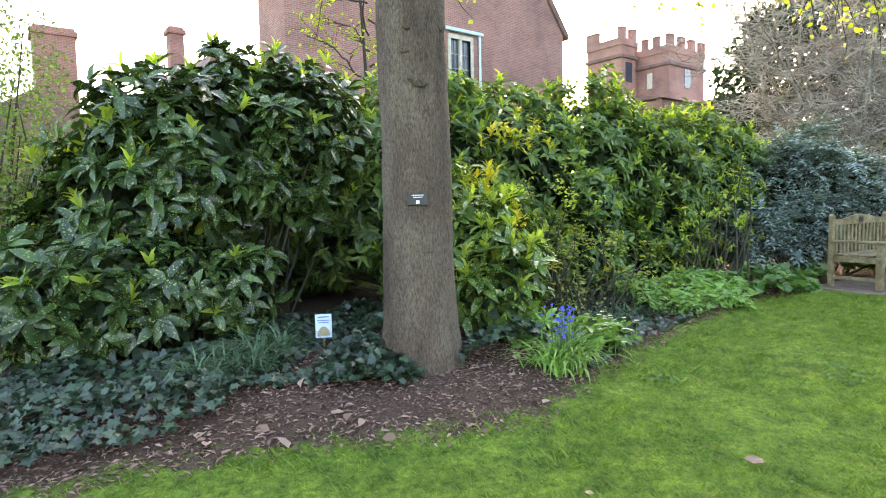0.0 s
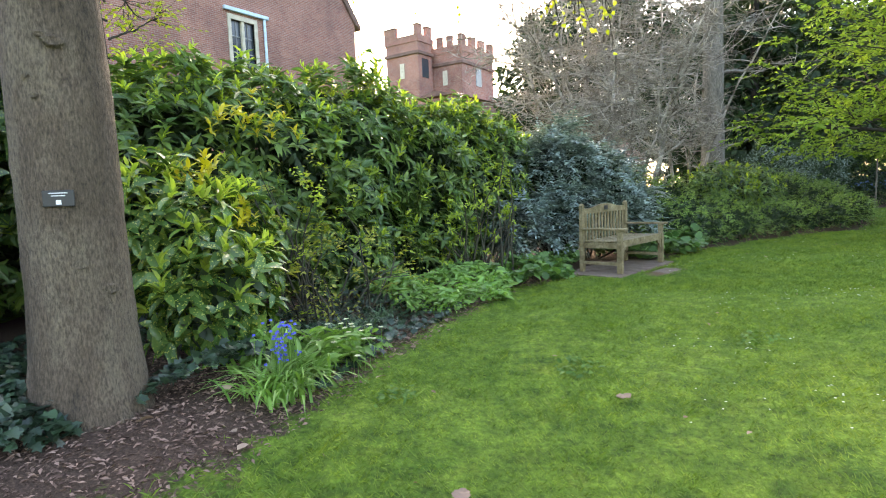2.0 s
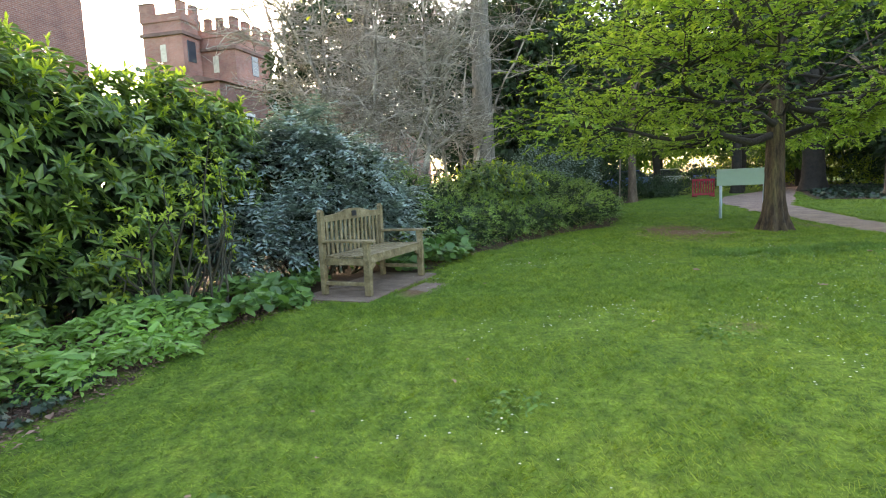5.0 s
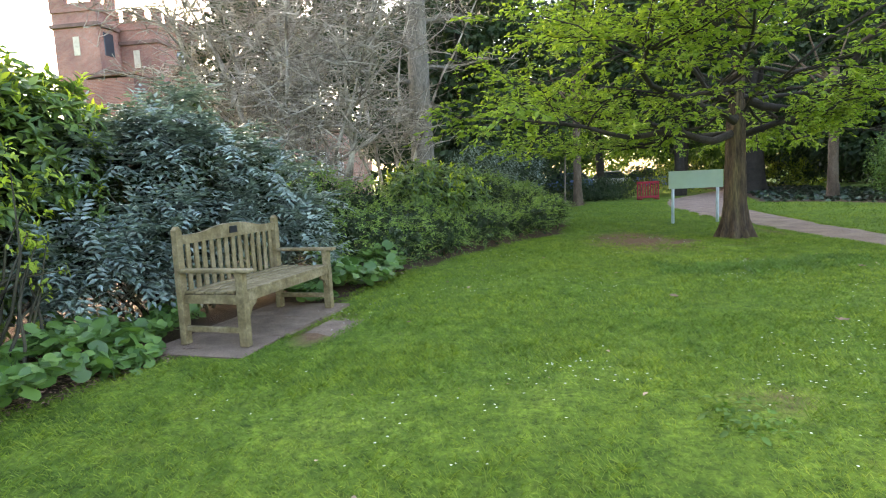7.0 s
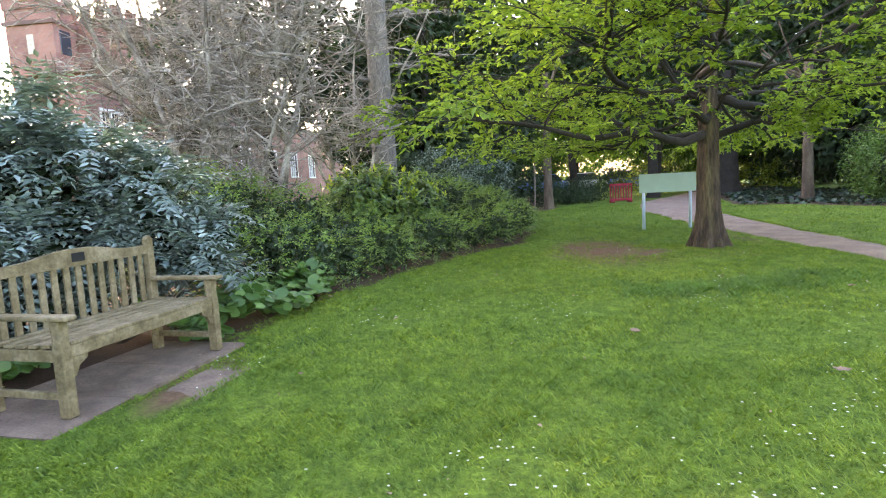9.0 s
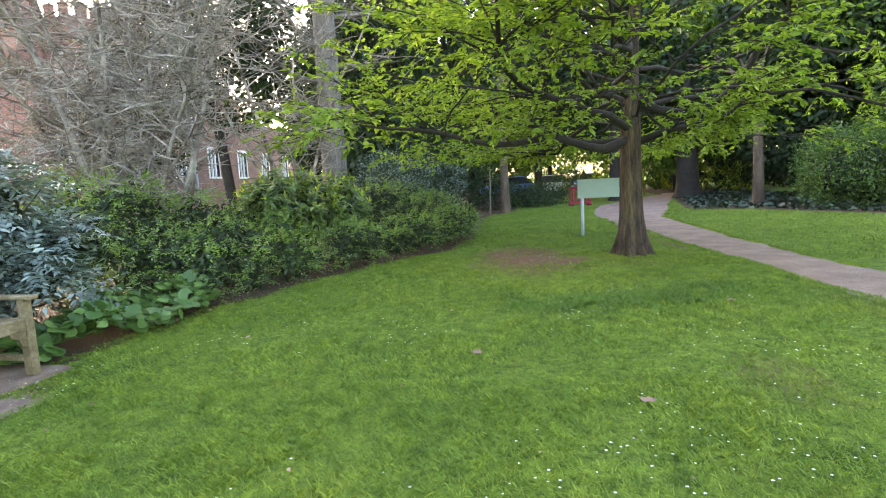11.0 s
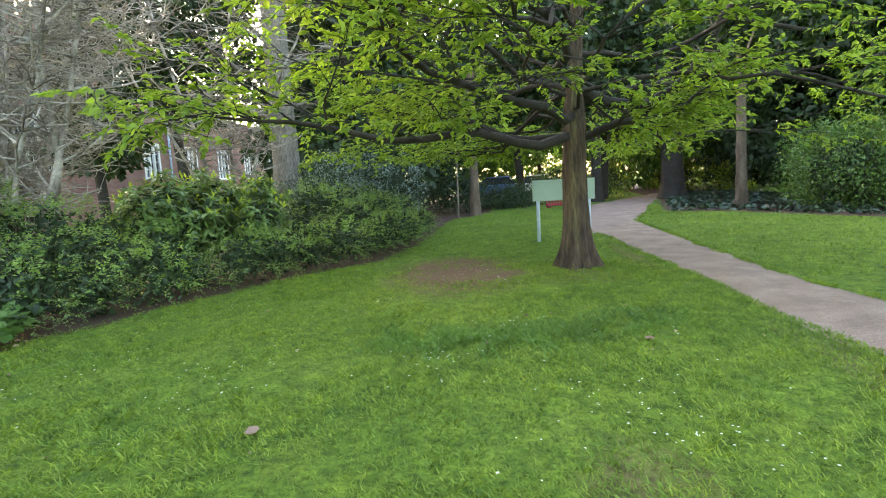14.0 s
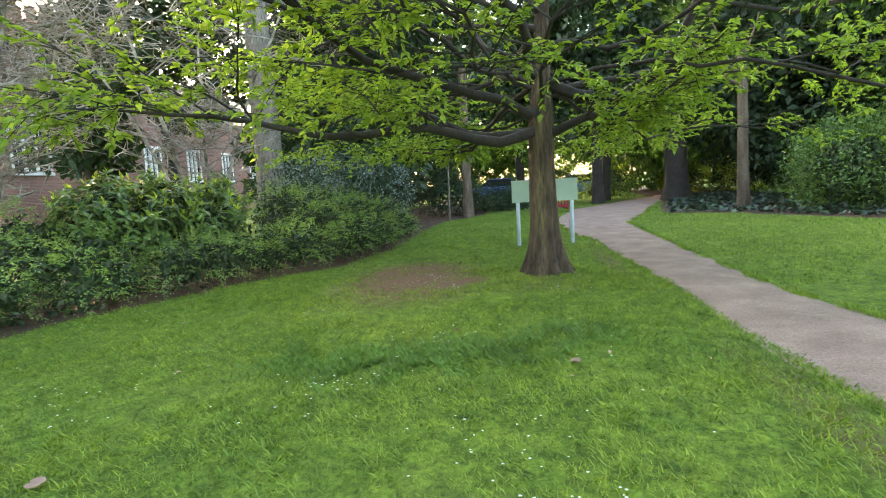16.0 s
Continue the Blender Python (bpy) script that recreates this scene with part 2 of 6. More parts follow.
def link_mesh(name, mesh, material, parent=None, label="", smooth=False):
    mesh.materials.append(material)
    if smooth:
        mesh.polygons.foreach_set("use_smooth", [True] * len(mesh.polygons))
    ob = new(name, mesh)
    if parent is not None:
        ob.parent = parent
        m = parent.matrix_basis.copy()
        if parent.parent is not None:
            m = parent.parent.matrix_basis @ m if parent.type == "EMPTY" else parent.parent.matrix_basis
        ob.matrix_parent_inverse = m.inverted() if parent.parent is None else Matrix()
    if label:
        tagged(ob, label)
    return ob


def tri_mesh(name, verts, tris):
    """A mesh from arrays of vertices (n, 3) and triangles (m, 3)."""
    me = bpy.data.meshes.new(name)
    v, f = np.asarray(verts, np.float32), np.asarray(tris, np.int32)
    me.vertices.add(len(v))
    me.vertices.foreach_set("co", v.ravel())
    me.loops.add(f.size)
    me.loops.foreach_set("vertex_index", f.ravel())
    me.polygons.add(len(f))
    me.polygons.foreach_set("loop_start", np.arange(0, f.size, 3, dtype=np.int32))
    me.update(calc_edges=True)
    return me


def part(name, bm, material, parent, label="", smooth=False):
    me = bpy.data.meshes.new(name)
    bm.to_mesh(me)
    bm.free()
    return link_mesh(name, me, material, parent, label, smooth)


def thing(name, at, label, category, group="", kind="", rz=0):
    e = new(name)
    e.matrix_basis = pose(at[0], at[1], at[2], 0, 0, rz)
    e.empty_display_size = 0.1
    return tagged(e, label, category, group, kind)


def unit(v):
    return v / np.maximum(np.linalg.norm(v, axis=-1, keepdims=True), 1e-9)


# leaf outlines: x along the blade, y across, z off it
LEAF_V = np.array([(0, 0, 0), (0.3, 0.46, 0.07), (0.7, 0.36, 0.03), (1, 0, -0.16), (0.7, -0.36, 0.03), (0.3, -0.46, 0.07), (0.35, 0, 0), (0.7, 0, -0.04)])
LEAF_F = np.array([(0, 6, 1), (6, 2, 1), (6, 7, 2), (7, 3, 2), (0, 5, 6), (6, 5, 4), (6, 4, 7), (7, 4, 3)])
SMALL_V = np.array([(0, 0, 0), (0.5, 0.5, 0.08), (1, 0, -0.1), (0.5, -0.5, 0.08)])
SMALL_F = np.array([(0, 2, 1), (0, 3, 2)])
LOBED_V = np.array([(0, 0, 0), (0.1, 0.5, 0.05), (0.5, 0.3, 0.03), (0.62, 0.6, 0), (0.72, 0.2, 0), (1, 0, -0.1), (0.72, -0.2, 0), (0.62, -0.6, 0), (0.5, -0.3, 0.03), (0.1, -0.5, 0.05)])
LOBED_F = np.array([(0, 2, 1), (0, 4, 2), (2, 4, 3), (0, 5, 4), (0, 6, 5), (0, 8, 6), (8, 7, 6), (0, 9, 8)])
TUFT_V = np.array([(0, 0, 0), (0.35, 0.5, 0.05), (0.65, 0.3, 0), (1, 0, -0.15), (0.65, -0.3, 0), (0.35, -0.5, 0.05)])
TUFT_F = np.array([(0, 2, 1), (0, 3, 2), (0, 4, 3), (0, 5, 4)])
ROUND_A = np.linspace(0, 2 * np.pi, 10, endpoint=False)
ROUND_V = np.array([(0.45, 0, 0)] + [(0.5 - 0.5 * np.cos(a) * (1 - 0.5 * (i == 0)), 0.5 * np.sin(a), 0.06 + 0.05 * np.sin(3 * a)) for i, a in enumerate(ROUND_A)])
ROUND_F = np.array([(0, 1 + (i + 1) % 10, 1 + i) for i in range(10)])
BLADE_V = np.array([(0, 0.5, 0), (0, -0.5, 0), (0.4, 0.45, 0), (0.4, -0.45, 0), (0.75, 0.3, -0.12), (0.75, -0.3, -0.12), (1, 0, -0.35)])
BLADE_F = np.array([(0, 1, 3), (0, 3, 2), (2, 3, 5), (2, 5, 4), (4, 5, 6)])
GRASS_V = np.array([(0, 0.5, 0), (0, -0.5, 0), (0.6, -0.3, -0.05), (1, 0, -0.25)])
GRASS_F = np.array([(0, 1, 2), (0, 2, 3)])
SPIKE_V = np.array([(0, 0.5, 0), (0, -0.5, 0), (1, 0, -0.15)])
SPIKE_F = np.array([(0, 1, 2)])


def leaves(name, at, way, normal, length, width, shape, material, parent=None, label=""):
    """One mesh of many leaves, each a folded blade of its own."""
    tv, tf = shape
    x = unit(way)
    z = unit(normal - (normal * x).sum(-1, keepdims=True) * x)
    y = np.cross(z, x)
    n, k = len(at), len(tv)
    le, wi = np.broadcast_to(length, n)[:, None, None], np.broadcast_to(width, n)[:, None, None]
    v = at[:, None] + tv[None, :, 0:1] * le * x[:, None] + tv[None, :, 1:2] * wi * y[:, None] + tv[None, :, 2:3] * le * z[:, None]
    f = (np.arange(n)[:, None, None] * k + tf[None]).reshape(-1, 3)
    ob = link_mesh(name, tri_mesh(name, v.reshape(-1, 3), f), material, parent, label)
    if parent is not None:
        tagged(ob, kind="stuff")
    return ob


def tubes(lines, sides=6):
    """Vertices and triangles of many tapered limbs; a line is a list of (point, radius)."""
    vs, fs, at = [], [], 0
    ang = np.linspace(0, 2 * np.pi, sides, endpoint=False)
    for line in lines:
        p = np.array([q for q, _ in line], float)
        r = np.array([q for _, q in line], float)
        d = unit(np.gradient(p, axis=0))
        ref = np.where(np.abs(d[:, 2:3]) > 0.9, np.array([[1.0, 0, 0]]), np.array([[0, 0, 1.0]]))
        u = unit(np.cross(d, ref))
        w = np.cross(d, u)
        ring = p[:, None] + r[:, None, None] * (np.cos(ang)[None, :, None] * u[:, None] + np.sin(ang)[None, :, None] * w[:, None])
        vs.append(ring.reshape(-1, 3))
        m = len(p)
        i, j = np.meshgrid(np.arange(m - 1), np.arange(sides), indexing="ij")
        a, b = at + i * sides + j, at + i * sides + (j + 1) % sides
        c, e = a + sides, b + sides
        fs.append(np.stack([np.stack([a, b, e], -1), np.stack([a, e, c], -1)], 2).reshape(-1, 3))
        at += m * sides
    return np.concatenate(vs), np.concatenate(fs)


def limb_mesh(name, lines, material, parent=None, sides=6, label=""):
    v, f = tubes(lines, sides)
    return link_mesh(name, tri_mesh(name, v, f), material, parent, label, smooth=True)


def wander(start, way, length, r0, r1, steps, wild, lift, g):
    """A limb that wanders: its points and radii."""
    p, d, out = np.array(start, float), unit(np.array(way, float)), []
    for i in range(steps + 1):
        f = i / steps
        out.append((p.copy(), r0 + (r1 - r0) * f))
        d = unit(d + g.normal(0, wild, 3) + np.array([0, 0, lift]))
        p = p + d * length / steps
    return out


def reach_out(start, way, length, r0, r1, steps, wild, hold, g):
    """A limb that wanders but keeps to its first heading."""
    p, d0, out = np.array(start, float), unit(np.array(way, float)), []
    d = d0.copy()
    for i in range(steps + 1):
        f = i / steps
        out.append((p.copy(), r0 + (r1 - r0) * f))
        d = unit(d + g.normal(0, wild, 3) + hold * (d0 - d))
        p = p + d * length / steps
    return out


def box(bm, x0, x1, y0, y1, z0, z1, bevel=0.0, turn=None):
    r = bmesh.ops.create_cube(bm, size=1)
    vs = r["verts"]
    bmesh.ops.scale(bm, vec=(x1 - x0, y1 - y0, z1 - z0), verts=vs)
    bmesh.ops.translate(bm, vec=((x0 + x1) / 2, (y0 + y1) / 2, (z0 + z1) / 2), verts=vs)
    if bevel:
        es = list({e for v in vs for e in v.link_edges})
        res = bmesh.ops.bevel(bm, geom=es, offset=bevel, segments=2, affect="EDGES", profile=0.5)
        vs = list({v for f in res["faces"] for v in f.verts} | {v for v in vs if v.is_valid})
    if turn is not None:
        bmesh.ops.transform(bm, matrix=turn, verts=vs)
    return vs


def boxed(*args, **kw):
    bm = bmesh.new()
    box(bm, *args, **kw)
    return bm


def prism(points, y0, y1, bevel=0.0):
    """An outline in x and z drawn out from y0 to y1."""
    bm = bmesh.new()
    a = [bm.verts.new((x, y0, z)) for x, z in points]
    b = [bm.verts.new((x, y1, z)) for x, z in points]
    n = len(points)
    bm.faces.new(a)
    bm.faces.new(b[::-1])
    for i in range(n):
        bm.faces.new((a[i], b[i], b[(i + 1) % n], a[(i + 1) % n]))
    bmesh.ops.recalc_face_normals(bm, faces=bm.faces)
    if bevel:
        bmesh.ops.bevel(bm, geom=list(bm.edges), offset=bevel, segments=2, affect="EDGES", profile=0.5)
    return bm


def local_part(name, bm, material, parent, label="", smooth=False):
    """A part whose mesh is drawn in its parent's own axes."""
    ob = part(name, bm, material, None, label, smooth)
    ob.parent = parent
    return ob


# ---- ground ----
EDGE = [(-40, 3.4), (-3, 3.0), (-0.8, 2.8), (0.0, 2.65), (0.35, 2.5), (0.95, 2.12), (1.4, 2.03), (1.9, 2.15), (3.1, 2.5), (4.66, 2.8), (6.47, 3.0), (7.3, 2.75), (7.75, 2.6), (9.6, 2.0), (12.01, 1.61), (12.41, 1.28), (14.26, 0.64), (15.9, -0.25), (17.19, -0.98), (19.71, -1.33), (26.62, -1.6), (30.0, -3.0), (60.0, -3.5)]
RIGHT = [(-20, -60), (16, -14.5), (20.8, -12.1), (24.7, -10.3), (26.3, -8.7), (30, -9.6), (35, -11), (60, -14)]
EX, EY = np.array(EDGE).T
RX, RY = np.array(RIGHT).T


def smooth01(v):
    v = np.clip(v, 0, 1)
    return v * v * (3 - 2 * v)


def bed_in(x, y):
    """How far a place lies inside a planted bed, in metres; below 0 on the lawn."""
    return np.maximum(y - np.interp(x, EX, EY), np.interp(x, RX, RY) - y)


def ground_z(x, y):
    x, y = np.asarray(x, float), np.asarray(y, float)
    mound = 0.12 * smooth01((bed_in(x, y) + 0.2) / 0.9) * smooth01((8 - x) / 3)
    dip = -0.07 * np.exp(-((x - 3) ** 2 / 5 + (y - 0.4) ** 2 / 2))
    dip = dip - 0.13 * np.exp(-((x - 17.5) ** 2 / 20 + (y + 4.6) ** 2 / 14))
    return mound + dip + 0.012 * np.sin(1.7 * x + 0.6 * y) * np.cos(1.3 * y - 0.4 * x)


gx = np.concatenate([[-2000, -500, -150, -60, -30, -15], np.arange(-8, 32, 0.18), [33, 35, 38, 42, 48, 56, 70, 90, 150, 500, 2000]])
gy = np.concatenate([[-2000, -500, -150, -60, -35, -25, -20], np.arange(-17, 8, 0.18), [9, 10, 12, 15, 20, 30, 60, 150, 500, 2000]])
GX, GY = np.meshgrid(gx, gy, indexing="ij")
GZ = np.where((np.abs(GX) < 60) & (np.abs(GY) < 60), ground_z(GX, GY), 0)
verts = np.stack([GX, GY, GZ], -1).reshape(-1, 3)
ny = len(gy)
ii, jj = np.meshgrid(np.arange(len(gx) - 1), np.arange(ny - 1), indexing="ij")
qa = (ii * ny + jj).ravel()
tris = np.concatenate([np.stack([qa, qa + ny, qa + ny + 1], -1), np.stack([qa, qa + ny + 1, qa + 1], -1)])
ground_mesh = tri_mesh("ground", verts, tris)
at = ground_mesh.attributes.new("bed", "FLOAT", "POINT")
bed = bed_in(verts[:, 0], verts[:, 1])
at.data.foreach_set("value", np.where(bed > 4.5, -1, bed).clip(-2, 2).astype(np.float32))
worn = 1.2 * np.exp(-(((verts[:, 0] - 15.5) / 2.1) ** 2 + ((verts[:, 1] + 2.4) / 1.15) ** 2))
worn = np.maximum(worn, 0.8 * np.exp(-(((verts[:, 0] - 15.2) / 1.3) ** 2 + ((verts[:, 1] + 4.2) / 1.1) ** 2)))
worn = np.maximum(worn, 0.6 * np.exp(-(((verts[:, 0] - 9.0) / 0.9) ** 2 + ((verts[:, 1] + 3.6) / 0.5) ** 2)))
for wx, wy, sx, sy, k in ((8.6, 1.72, 0.75, 0.28, 1.0), (6.9, -1.5, 0.45, 0.5, 0.55), (10.0, -5.35, 3.5, 0.3, 0.6), (16.5, -5.4, 4.0, 0.25, 0.7)):
    worn = np.maximum(worn, k * np.exp(-(((verts[:, 0] - wx) / sx) ** 2 + ((verts[:, 1] - wy) / sy) ** 2)))
at = ground_mesh.attributes.new("worn", "FLOAT", "POINT")
at.data.foreach_set("value", worn.astype(np.float32))
m, nt, nodes, links, p = shader("lawn_and_soil")
n4 = noise_node(nt, 5, 7, 0.7)
n1, n2, n3 = noise_node(nt, 0.8, 5), noise_node(nt, 14, 6, 0.7), noise_node(nt, 70, 5, 0.75)
g1 = ramp_node(nt, n1.outputs[0], ((0.3, (0.075, 0.14, 0.018)), (0.55, (0.115, 0.19, 0.026)), (0.75, (0.165, 0.235, 0.042))))
tuft = ramp_node(nt, noise_node(nt, 6.5, 5, 0.65).outputs[0], ((0.34, (0.56, 0.64, 0.62)), (0.66, (1.32, 1.28, 1.15))))
g2a = ramp_node(nt, noise_node(nt, 24, 6, 0.75).outputs[0], ((0.36, (0.5, 0.52, 0.5)), (0.64, (1.45, 1.4, 1.3))))
g2 = mix_node(nt, 1, tuft.outputs[0], g2a.outputs[0], "MULTIPLY")
moss = ramp_node(nt, noise_node(nt, 2.3, 6, 0.65).outputs[0], ((0.55, (0, 0, 0)), (0.78, (1, 1, 1))))
g3 = mix_node(nt, moss.outputs[0], g1.outputs[0], (0.15, 0.195, 0.03))
deep = ramp_node(nt, noise_node(nt, 1.1, 5, 0.6).outputs[0], ((0.58, (1, 1, 1)), (0.7, (0.6, 0.72, 0.7))))
g4 = mix_node(nt, 1, g3.outputs[0], deep.outputs[0], "MULTIPLY")
gcol = mix_node(nt, 1, g4.outputs[0], g2.outputs[0], "MULTIPLY")
s1 = ramp_node(nt, n3.outputs[0], ((0.3, (0.035, 0.022, 0.016)), (0.55, (0.095, 0.06, 0.042)), (0.75, (0.2, 0.13, 0.095))))
d1 = ramp_node(nt, n2.outputs[0], ((0.3, (0.1, 0.06, 0.035)), (0.7, (0.21, 0.13, 0.075))))


def attribute_mask(name, low, high, wobble):
    a = nodes.new("ShaderNodeAttribute")
    a.attribute_name = name
    ad = nodes.new("ShaderNodeMath")
    ad.operation = "MULTIPLY_ADD"
    links.new(n4.outputs[0], ad.inputs[0])
    ad.inputs[1].default_value = wobble
    links.new(a.outputs["Fac"], ad.inputs[2])
    mr = nodes.new("ShaderNodeMapRange")
    links.new(ad.outputs[0], mr.inputs[0])
    mr.inputs[1].default_value, mr.inputs[2].default_value = low + wobble / 2, high + wobble / 2
    return mr.outputs[0]


c = mix_node(nt, attribute_mask("worn", 0.35, 0.75, 0.5), gcol.outputs[0], d1.outputs[0])
c = mix_node(nt, attribute_mask("bed", -0.03, 0.1, 1.1), c.outputs[0], s1.outputs[0])
links.new(c.outputs[0], p.inputs["Base Color"])
p.inputs["Roughness"].default_value = 0.95
p.inputs["Specular IOR Level"].default_value = 0.2
bump_to(nt, p, n3.outputs[0], 0.8, 0.02)
tagged(link_mesh("ground", ground_mesh, m, smooth=True), "mown green lawn with bare mulched beds", "lawn", kind="structure")

# the path, a strip between two lines that bends away to the right
LEFT_SIDE = [(-6, -4.8), (2, -5.3), (8, -5.55), (10.32, -5.61), (12.1, -5.54), (13.88, -5.63), (16.27, -5.69), (19.63, -5.61), (21.74, -5.28), (24.2, -5.22), (27.02, -5.6), (31.0, -6.6), (35.5, -9.0), (42.0, -12.5)]
RIGHT_SIDE = [(-6, -6.3), (2, -6.8), (8, -7.0), (10.32, -6.92), (12.29, -6.8), (13.6, -6.69), (15.78, -6.77), (18.89, -6.95), (21.53, -6.97), (23.41, -7.09), (26.02, -8.01), (29.0, -8.9), (34.2, -10.6), (41.0, -14.0)]


def dense(line, n):
    a = np.array(line, float)
    t = np.linspace(0, len(a) - 1, n)
    return np.stack([np.interp(t, np.arange(len(a)), a[:, k]) for k in (0, 1)], -1)


la, lb = dense(LEFT_SIDE, 240), dense(RIGHT_SIDE, 240)
wob = np.random.default_rng(3).normal(0, 0.05, (240, 2))
for _ in range(6):
    wob[1:-1] = (wob[:-2] + 2 * wob[1:-1] + wob[2:]) / 4
la[:, 1] += wob[:, 0]
lb[:, 1] += wob[:, 1]
cols = 9
pv = np.concatenate([np.concatenate([la + (lb - la) * f, np.full((240, 1), 0.004 + 0.03 * math.sin(math.pi * f))], 1) for f in np.linspace(0, 1, cols)])
pv[:, 2] += ground_z(pv[:, 0], pv[:, 1])
pv = pv.reshape(cols, 240, 3)
a_, b_ = np.meshgrid(np.arange(cols - 1), np.arange(239), indexing="ij")
q = (a_ * 240 + b_).ravel()
pt = np.concatenate([np.stack([q, q + 240, q + 241], -1), np.stack([q, q + 241, q + 1], -1)])
tagged(link_mesh("path", tri_mesh("path", pv.reshape(-1, 3), pt), PATH_MAT, smooth=True), "pale beige gravel path curving across the lawn", "path", kind="structure")


def in_path(x, y):
    return (y < np.interp(x, la[:, 0], la[:, 1])) & (y > np.interp(x, lb[:, 0], lb[:, 1]))


# ---- plants ----


def shell(lobes, per_m2, g, depth=0.25, zmin=0.12, bump=0.2):
    """Places over a bush made of several rounded lobes, with the way out of it."""
    ps, ns = [], []
    for c in lobes:
        c0, r = np.array(c[:3], float), np.array(c[3:6], float)
        area = 4 * np.pi * ((r[0] * r[1]) ** 1.6 + (r[0] * r[2]) ** 1.6 + (r[1] * r[2]) ** 1.6) ** (1 / 1.6) / 3 ** (1 / 1.6)
        n = int(area * per_m2)
        d = unit(g.normal(size=(n, 3)))
        wav = 1 + bump * np.sin(d[:, 0] * 5.3 + c0[0] * 3) * np.cos(d[:, 1] * 4.7 + c0[1]) + bump * 0.6 * np.sin(d[:, 2] * 9 + d[:, 0] * 7 + c0[1] * 5)
        p = c0 + d * r * (wav - depth / r.mean() * g.random(n) ** 1.5)[:, None]
        keep = p[:, 2] > zmin
        for o in lobes:
            if o is not c:
                keep &= (((p - np.array(o[:3])) / np.array(o[3:6])) ** 2).sum(1) > 0.72
        ps.append(p[keep])
        ns.append(unit(d / r)[keep])
    return np.concatenate(ps), np.concatenate(ns)


def whorls(p, n, g, count, length, spread=(50, 95), lift=0.5, droop=0.25):
    """Leaves in rosettes round shoot tips: at, way, normal, length, and the shoots' own axes."""
    m = len(p)
    axis = unit(n * 0.8 + np.array([0, 0, lift]) + g.normal(0, 0.25, (m, 3)))
    ref = unit(np.cross(axis, g.normal(size=(m, 3))))
    ref2 = np.cross(axis, ref)
    a = (np.arange(count)[None] / count * 2 * np.pi + g.random((m, 1)) * 6.28 + g.normal(0, 0.25, (m, count)))[..., None]
    th = np.radians(g.uniform(spread[0], spread[1], (m, count, 1)))
    rad = np.cos(a) * ref[:, None] + np.sin(a) * ref2[:, None]
    way = axis[:, None] * np.cos(th) + rad * np.sin(th)
    way[..., 2] -= droop * g.random((m, count))
    le = length * g.uniform(0.65, 1.15, (m, count))
    at = p[:, None] + axis[:, None] * g.uniform(-0.08, 0.02, (m, count, 1))
    nor = axis[:, None] + 0.35 * g.normal(size=(m, count, 3)) + np.array([0, 0, 0.4])
    return at.reshape(-1, 3), way.reshape(-1, 3), nor.reshape(-1, 3), le.ravel(), axis


def bush_stems(root, p, g, share, radius=0.012, sides=4):
    """Stems from the foot of a bush up to some of its shoots."""
    out = []
    for q in p[g.random(len(p)) < share]:
        foot = np.array([root[0] + g.normal(0, 0.25), root[1] + g.normal(0, 0.2), 0.0])
        foot[:2] += (q[:2] - foot[:2]) * 0.35
        foot[2] = float(ground_z(foot[0], foot[1])) - 0.03
        mid = foot * 0.45 + q * 0.55 + g.normal(0, 0.08, 3)
        mid[2] += 0.15
        out.append([(foot, radius * 1.6), ((foot + mid) / 2 + g.normal(0, 0.04, 3), radius * 1.3), (mid, radius), (q, radius * 0.4)])
    return out


def inner_shade_leaves(e, lobes, g, mat, leaf=0.2, per_m2=120, zmin=0.05):
    """Leaves inside a bush, set back from its skin; their dark colour imitates the shade there."""
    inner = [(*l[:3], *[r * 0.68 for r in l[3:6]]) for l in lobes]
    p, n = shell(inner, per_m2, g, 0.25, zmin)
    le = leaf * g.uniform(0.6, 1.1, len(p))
    leaves("inner_shade_leaves", p, g.normal(size=p.shape) + np.array([0, 0, -0.4]), n + g.normal(0, 0.5, p.shape), le, le * 0.46, (SMALL_V, SMALL_F), mat, e)


def fronds(p, axis, g, count, length, pairs=5):
    """Feathered leaves round shoot tips: leaflets in pairs along arching ribs."""
    m = len(p)
    ref = unit(np.cross(axis, g.normal(size=(m, 3))))
    ref2 = np.cross(axis, ref)
    a = (np.arange(count)[None] / count * 6.283 + g.uniform(0, 6.28, (m, 1)) + g.normal(0, 0.2, (m, count)))[..., None]
    th = np.radians(g.uniform(35, 85, (m, count, 1)))
    d = axis[:, None] * np.cos(th) + (np.cos(a) * ref[:, None] + np.sin(a) * ref2[:, None]) * np.sin(th)
    base = np.repeat(p[:, None], count, 1).reshape(-1, 3)
    d = unit(d.reshape(-1, 3))
    up = unit(np.array([0, 0, 1.0]) - d[:, 2:3] * d + 1e-4)
    side = np.cross(up, d)
    le = length * g.uniform(0.75, 1.2, len(d))
    at, way, nor = [], [], []
    for k in range(pairs + 1):
        f = (k + 1) / (pairs + 1)
        q = base + d * (le * f)[:, None] - up * (le * 0.28 * f * f)[:, None]
        for s in ((-1, 1) if k < pairs else (0,)):
            at.append(q)
            way.append(d * (0.45 if s else 1.0) + s * side - up * 0.25)
            nor.append(up + d * 0.2 + g.normal(0, 0.12, d.shape))
    return np.concatenate(at), np.concatenate(way), np.concatenate(nor)


